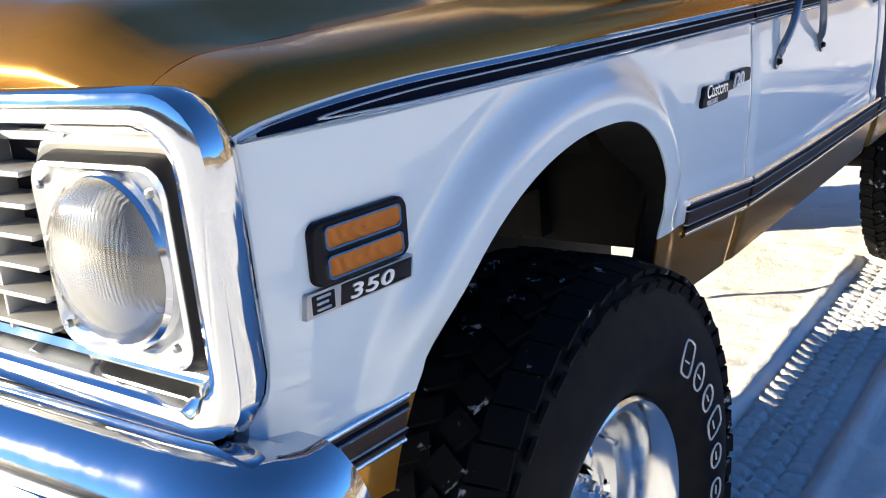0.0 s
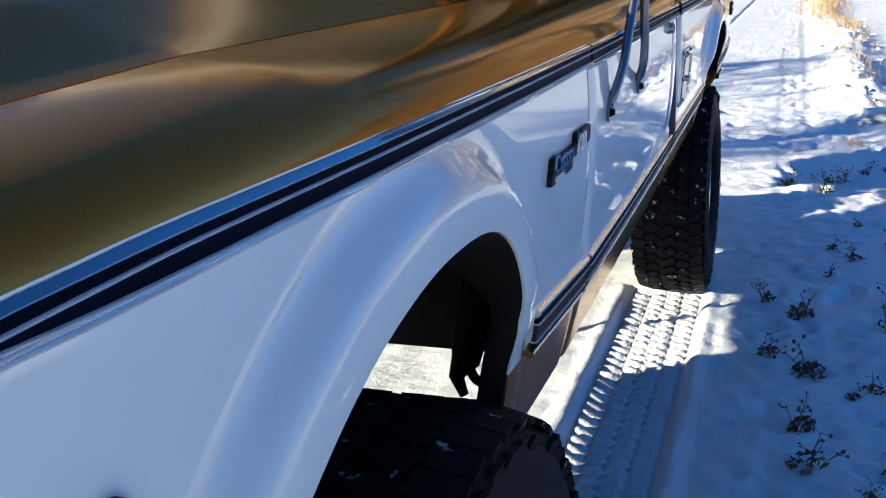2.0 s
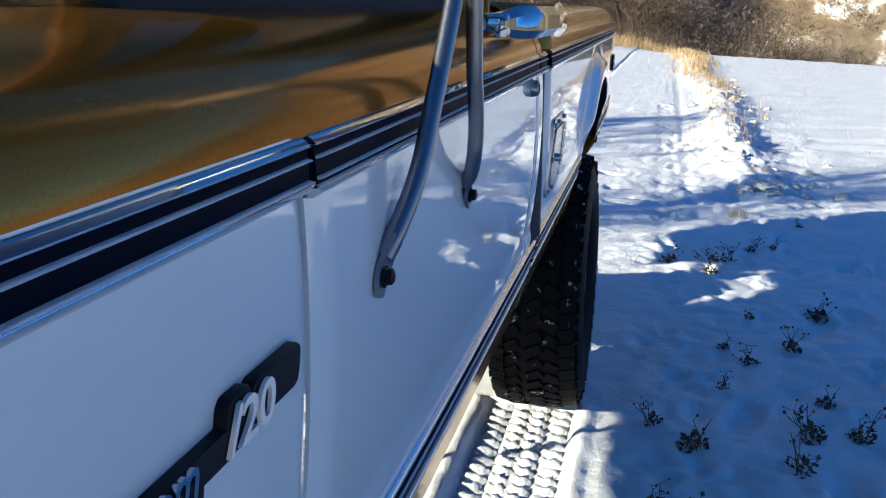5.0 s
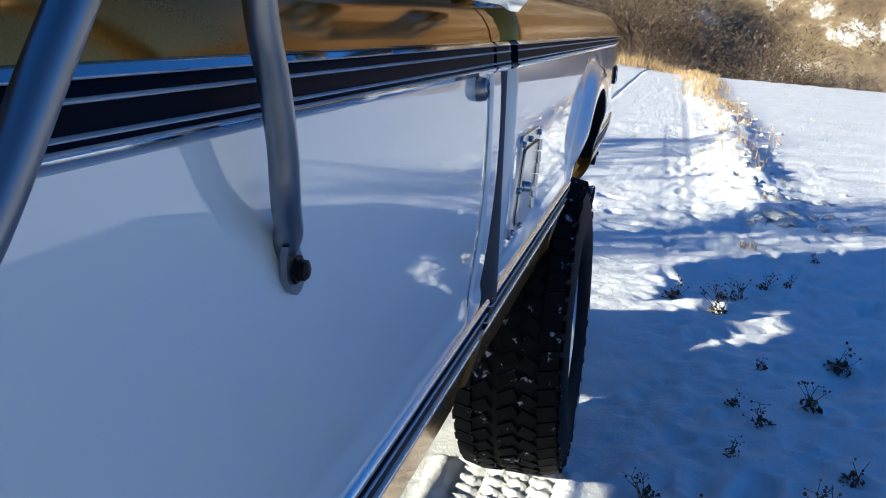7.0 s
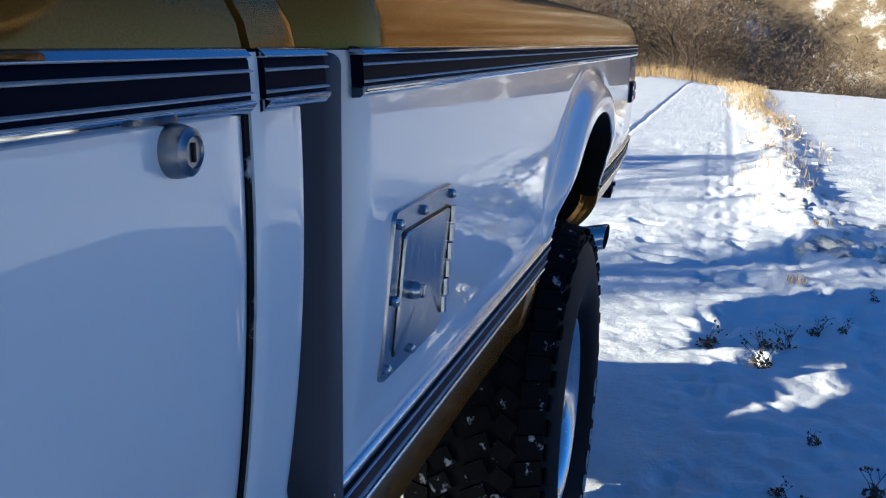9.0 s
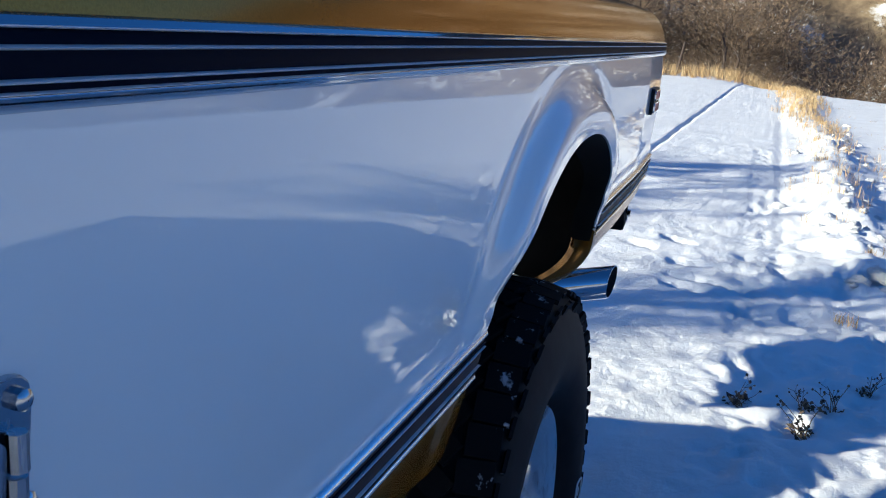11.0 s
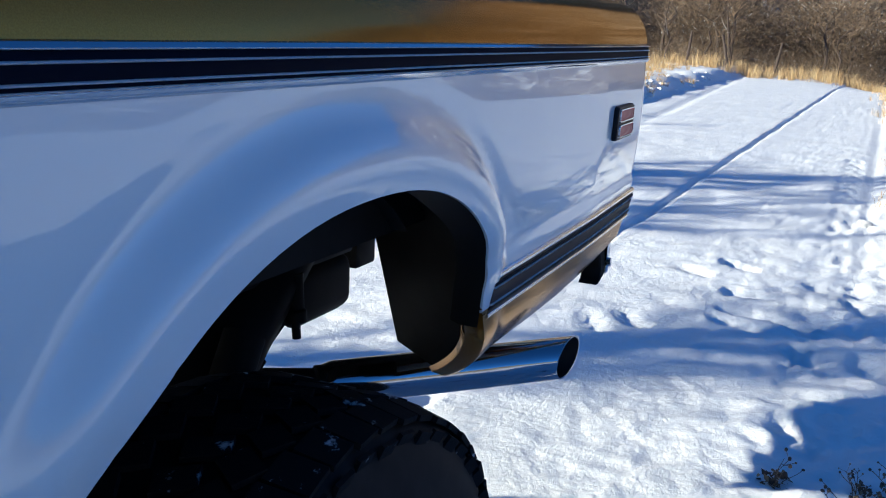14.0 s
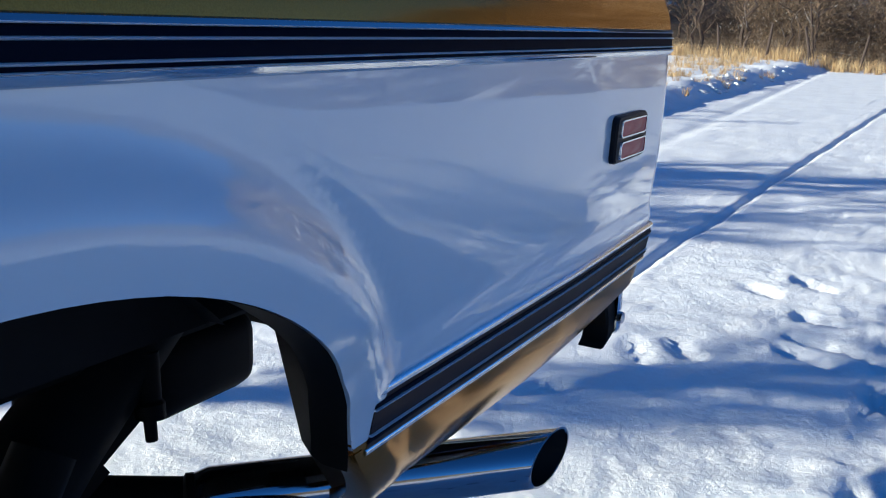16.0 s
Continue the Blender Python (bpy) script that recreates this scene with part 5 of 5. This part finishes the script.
# dead weeds standing in the shaded snow
def weed_mesh(k):
    bm = bmesh.new()
    r = random.Random(100 + k)
    for s in range(r.randint(3, 6)):
        a = r.uniform(0, 6.28)
        h = r.uniform(0.05, 0.12)
        lean = r.uniform(0.02, 0.07)
        p0 = Vector((r.uniform(-.01, .01), r.uniform(-.01, .01), -0.02))
        p1 = p0 + Vector((math.cos(a) * lean * 0.4, math.sin(a) * lean * 0.4, h * 0.6))
        p2 = p0 + Vector((math.cos(a) * lean, math.sin(a) * lean, h))
        tube(bm, [p0, p1, p2], [0.0018, 0.0014, 0.001], 4)
        for q in range(r.randint(1, 4)):
            b = p1.lerp(p2, r.random())
            c = b + Vector((r.uniform(-.03, .03), r.uniform(-.03, .03), r.uniform(0.0, 0.03)))
            tube(bm, [b, c], 0.0009, 3)
            bmesh.ops.create_icosphere(bm, subdivisions=1, radius=r.uniform(0.0030, 0.0058), matrix=Matrix.Translation(c) @ Matrix.Diagonal((1, 1, r.uniform(0.7, 1.3), 1)))
    off = Vector((r.uniform(-.02, .02), r.uniform(-.02, .02), 0))
    for q in range(r.randint(22, 60)):
        a = r.uniform(0, 6.28)
        rad = 0.052 * math.sqrt(r.random())
        c = off + Vector((math.cos(a) * rad, math.sin(a) * rad * 0.7, r.uniform(-0.004, 0.058 * (1 - rad / 0.07))))
        s = r.uniform(0.007, 0.017)
        up = Vector((r.uniform(-1, 1), r.uniform(-1, 1), r.uniform(0.2, 1))).normalized()
        e = up.orthogonal().normalized()
        g = up.cross(e)
        v = [bm.verts.new(c + e * s), bm.verts.new(c + g * s * 0.5 + up * 0.004), bm.verts.new(c - e * s), bm.verts.new(c - g * s * 0.5 + up * 0.003)]
        bm.faces.new(v)
    me = bpy.data.meshes.new("weed")
    bm.to_mesh(me)
    bm.free()
    me.materials.append(WEED)
    return me


weeds = [weed_mesh(k) for k in range(7)]
spots = [(0.94, 2.49), (0.60, 1.79), (0.78, 2.02), (0.72, 1.16), (0.84, 1.44), (0.90, 1.19), (0.67, 0.92), (0.38, 0.51), (0.27, 0.60), (0.74, 0.47), (0.23, 1.14), (0.39, 1.01), (0.53, 3.18), (0.64, 3.36), (0.30, 3.29), (0.39, -0.16), (0.35, 0.04), (0.53, 3.34)]
spots += [(rng.uniform(0.45, 1.5), rng.uniform(-0.8, 4.6)) for _ in range(18)]
for k, (x, y) in enumerate(spots):
    w = new("weed", weeds[k % 7])
    sc = rng.uniform(0.75, 1.25) * (1.0 if k < 18 else 0.7)
    w.matrix_basis = pose(x, y, ground_z(x, y), 0, 0, rng.uniform(0, 360)) @ Matrix.Scale(sc, 4)
    tagged(w, "dead brown weed with round seed heads in snow", "weed", "dead weeds in the snow")


# lumps of ploughed snow
def lump_mesh(k):
    bm = bmesh.new()
    bmesh.ops.create_icosphere(bm, subdivisions=3, radius=1.0)
    o = Vector((k * 7.1, 3.0, 1.0))
    for v in bm.verts:
        v.co *= 1 + 0.55 * noise.noise(v.co * 1.5 + o) + 0.30 * noise.noise(v.co * 3.6 + o) + 0.12 * noise.noise(v.co * 9.0 + o)
        if v.co.z < -0.35:
            v.co.z = -0.35
    me = bpy.data.meshes.new("snow_lump")
    bm.to_mesh(me)
    bm.free()
    me.materials.append(SNOW)
    me.polygons.foreach_set("use_smooth", [True] * len(me.polygons))
    return me


lumps = [lump_mesh(k) for k in range(6)]
for k in range(90):
    y = 5.3 + 14.0 * rng.random() ** 1.7
    x = 1.02 + 0.10 * math.sin(y * 0.6) + rng.gauss(0.10, 0.24)
    s = rng.uniform(0.018, 0.052) * (1.5 if rng.random() < 0.12 else 1.0)
    ob = new("snow_lump", lumps[k % 6])
    ob.matrix_basis = pose(x, y, ground_z(x, y) + s * 0.12, rng.uniform(-15, 15), rng.uniform(-15, 15), rng.uniform(0, 360)) @ Matrix.Diagonal((s * rng.uniform(0.9, 1.5), s, s * rng.uniform(0.5, 0.85), 1))
    tagged(ob, "lump of broken snow along the ploughed edge", "snow lump", "snow lumps along the lane")
for k in range(46):
    y = 9.0 + 22 * rng.random()
    x = -3.45 - 0.02 * y - rng.random() * 0.7
    s = rng.uniform(0.03, 0.09)
    ob = new("snow_lump", lumps[k % 6])
    ob.matrix_basis = pose(x, y, ground_z(x, y), 0, 0, rng.uniform(0, 360)) @ Matrix.Diagonal((s * 1.3, s, s * 0.7, 1))
    tagged(ob, "lump of snow on the roadside bank", "snow lump", "snow lumps on the bank")

# dry golden grass on the lane's edge, on the bank and on the field
v, f = [], []
for k in range(1300):
    y = 7.0 + 34 * rng.random() ** 1.1
    x = 1.05 + 0.10 * math.sin(y * 0.6) + rng.gauss(0, 0.16 + 0.004 * y)
    dens = 0.25 + 0.75 * sstep(9, 20, y)
    if rng.random() < dens:
        tri_blades(v, f, (x, y, ground_z(x, y)), 7, 0.07 + 0.004 * y, 0.10, 0.0012 + 0.00010 * y, lean=0.9)
for x, y in ((1.0, 6.0), (0.75, 4.55), (1.1, 7.4), (1.15, 9.0), (0.9, 10.5)):
    for _ in range(3):
        tri_blades(v, f, (x + rng.gauss(0, .04), y + rng.gauss(0, .05), ground_z(x, y)), 12, 0.08, 0.06, 0.0022)
stuff("verge_grass", v, f, DRYGRASS, "dry golden grass along the lane's edge", "grass")
v, f = [], []
for k in range(900):
    if k < 420:
        x, y = rng.uniform(-14, 2.5), rng.uniform(34.5, 38.5)
        h = rng.uniform(0.25, 0.6)
    elif k < 640:
        y = rng.uniform(14, 34)
        x = -4.4 - abs(rng.gauss(0, 1.6)) - 0.03 * y
        h = rng.uniform(0.12, 0.35)
    else:
        x, y = rng.uniform(1.6, 9), rng.uniform(7, 31)
        h = rng.uniform(0.02, 0.05)
    tri_blades(v, f, (x, y, ground_z(x, y)), 22 if h > 0.06 else 4, h, 0.14 + 0.3 * h, 0.003 + 0.004 * h, lean=0.9)
for k in range(90):
    y = rng.uniform(9, 27)
    x = -3.5 - 0.02 * y - rng.random() * 1.6
    tri_blades(v, f, (x, y, ground_z(x, y)), 26, rng.uniform(0.06, 0.20), 0.16, 0.004, lean=1.1)
stuff("bank_grass", v, f, DRYGRASS, "dry golden grass and stubble in snow", "grass")


# bare brush on the slopes
def brush_patch(name, label, count, place, hmin, hmax, twigs=80, fine=1.0):
    """Round bushes of many short twigs, loose at the rim."""
    v, f = [], []
    for _ in range(count):
        x, y = place()
        h = rng.uniform(hmin, hmax)
        z0 = ground_z(x, y) - 0.1
        w = h * rng.uniform(0.5, 0.85)
        for _ in range(twigs):
            a = rng.uniform(0, 6.283)
            r = math.sqrt(rng.random())
            q = rng.random()
            px, py = x + math.cos(a) * r * w, y + math.sin(a) * r * w
            pz = z0 + h * q * (1 - 0.55 * r * r)
            dx, dy, dz = (math.cos(a) * r + rng.gauss(0, 0.8)) * h * 0.22 * fine, (math.sin(a) * r + rng.gauss(0, 0.8)) * h * 0.22 * fine, h * rng.uniform(0.06, 0.22) * fine
            t = h * rng.uniform(0.006, 0.020) * max(fine, 0.30)
            n = len(v)
            v += [(px - t, py, pz), (px + t, py - t, pz), (px + dx, py + dy, pz + dz)]
            f.append((n, n + 1, n + 2))
    return stuff(name, v, f, TWIG, label, "brush")


def far_place():
    while True:
        y = rng.uniform(55, 150)
        x = rng.uniform(-0.42, 0.38) * y
        if noise.noise((x * 0.07, y * 0.07, 2.0)) > -0.25:
            return x, y


def wood_place():
    while True:
        x, y = rng.uniform(-26, 1.5), rng.uniform(37, 62)
        if y < 42 - 0.9 * (x + 2) and noise.noise((x * 0.25, y * 0.25, 6.0)) > -0.2:
            return x, y


CLUMPS = [(-31 + 3.9 * k + rng.uniform(-0.9, 0.9), rng.uniform(43, 55), rng.uniform(1.1, 2.0)) for k in range(11)]


def thicket_place():
    cx, cy, r = rng.choice(CLUMPS)
    return cx + rng.gauss(0, 0.55) * r, cy + rng.gauss(0, 0.6) * r


brush_patch("slope_brush", "bare brown brush covering the far slope", 2600, far_place, 0.6, 1.9)
brush_patch("wood_brush", "tall bare brush at the lane's end", 420, wood_place, 0.5, 1.4, 500, 0.30)
brush_patch("thicket", "dense bare thicket rising behind the lane's end", 330, thicket_place, 1.6, 5.2, 1700, 0.15)
brush_patch("side_brush", "bare brown brush on the side slope", 1500, lambda: (rng.uniform(55, 120), rng.uniform(-60, 60)), 0.6, 1.8, 30)


def ridge_place():
    a = rng.uniform(radians(150), radians(260))
    r = rng.uniform(36, 75)
    return -6 + r * math.cos(a), 10 + r * math.sin(a) * 1.2


# brush for the added ridge, out of view and there for reflections only
brush_patch("ridge_brush", "bare brush on the unseen ridge added on the sun side", 1500, ridge_place, 0.8, 2.6, 30)


# bare trees
def tree(x, y, h, seed, label, thick=1.0, low=1):
    r = random.Random(seed)
    t = thing("bare_tree", label, "tree", "bare trees", (x, y, ground_z(x, y)))
    bm = bmesh.new()
    pts = [Vector((0, 0, -0.1))]
    for k in range(1, 6):
        pts.append(Vector((r.gauss(0, 0.05) * k, r.gauss(0, 0.05) * k, h * 0.75 * k / 5)))
    tube(bm, pts, [0.020 * h * math.sqrt(thick) * (1 - 0.15 * k) for k in range(6)], 7)
    part("trunk", bm, BARK, t)
    bm = bmesh.new()
    for k in range(int(16 * thick)):
        b = pts[low].lerp(pts[5], r.random())
        a = r.uniform(0, 6.28)
        ln = h * r.uniform(0.16, 0.34)
        tip = b + Vector((math.cos(a) * ln * 0.75, math.sin(a) * ln * 0.75, ln * r.uniform(0.4, 1.0)))
        mid = b.lerp(tip, 0.5) + Vector((r.gauss(0, .05), r.gauss(0, .05), r.gauss(0, .05))) * h * 0.1
        tube(bm, [b, mid, tip], [0.006 * h, 0.004 * h, 0.0015 * h], 4)
        for q in range(11):
            c = b.lerp(tip, 0.25 + 0.75 * r.random())
            e = c + Vector((r.gauss(0, 1), r.gauss(0, 1), r.gauss(0.5, 0.7))) * h * 0.055
            tube(bm, [c, c.lerp(e, 0.5) + Vector((0, 0, 0.01 * h)), e], [0.0018 * h * thick, 0.0013 * h * thick, 0.0006 * h * thick], 3, cap=False)
    part("crown", bm, TWIG, t, "bare twigs")
    return t


# unseen trees, each placed by where its shadow should land
for k, (tx, ty, h) in enumerate(((0.25, 7.9, 4.4), (-0.4, 9.7, 4.2), (-0.1, 10.2, 4.6), (3.4, 6.6, 4.6), (1.05, 4.75, 3.4), (-3.0, 15.0, 4.6))):
    d = h / 0.3145
    tree(tx - LIGHT.x / 0.9997 * d, ty - LIGHT.y / 0.9997 * d, h, 300 + k, "bare brown tree out of view, placed for its shadow on the snow", 1.5 if tx > 1 else 2.3 if tx > 0.5 else 3.2, 4 if tx > 0.5 else 1)
for k in range(16):
    tree(rng.uniform(-18, 0.0), rng.uniform(38, 43), rng.uniform(2.4, 4.4), 400 + k, "bare brown tree at the lane's end")
for k, (x, y, a) in enumerate(((-6.2, 36.5, 6), (-4.6, 36.0, -14), (-3.1, 36.8, 10), (-8.0, 37.0, -6))):
    bm = bmesh.new()
    tube(bm, [(0, 0, -0.1), (0.02, 0, 0.6), (0.0, 0.02, 1.25)], [0.055, 0.05, 0.04], 7)
    p = part("fence_post", bm, BARK, None)
    p.matrix_basis = pose(x, y, ground_z(x, y), a * 0.4, a)
    tagged(p, "weathered leaning wooden fence post in dry grass", "post", "fence posts")
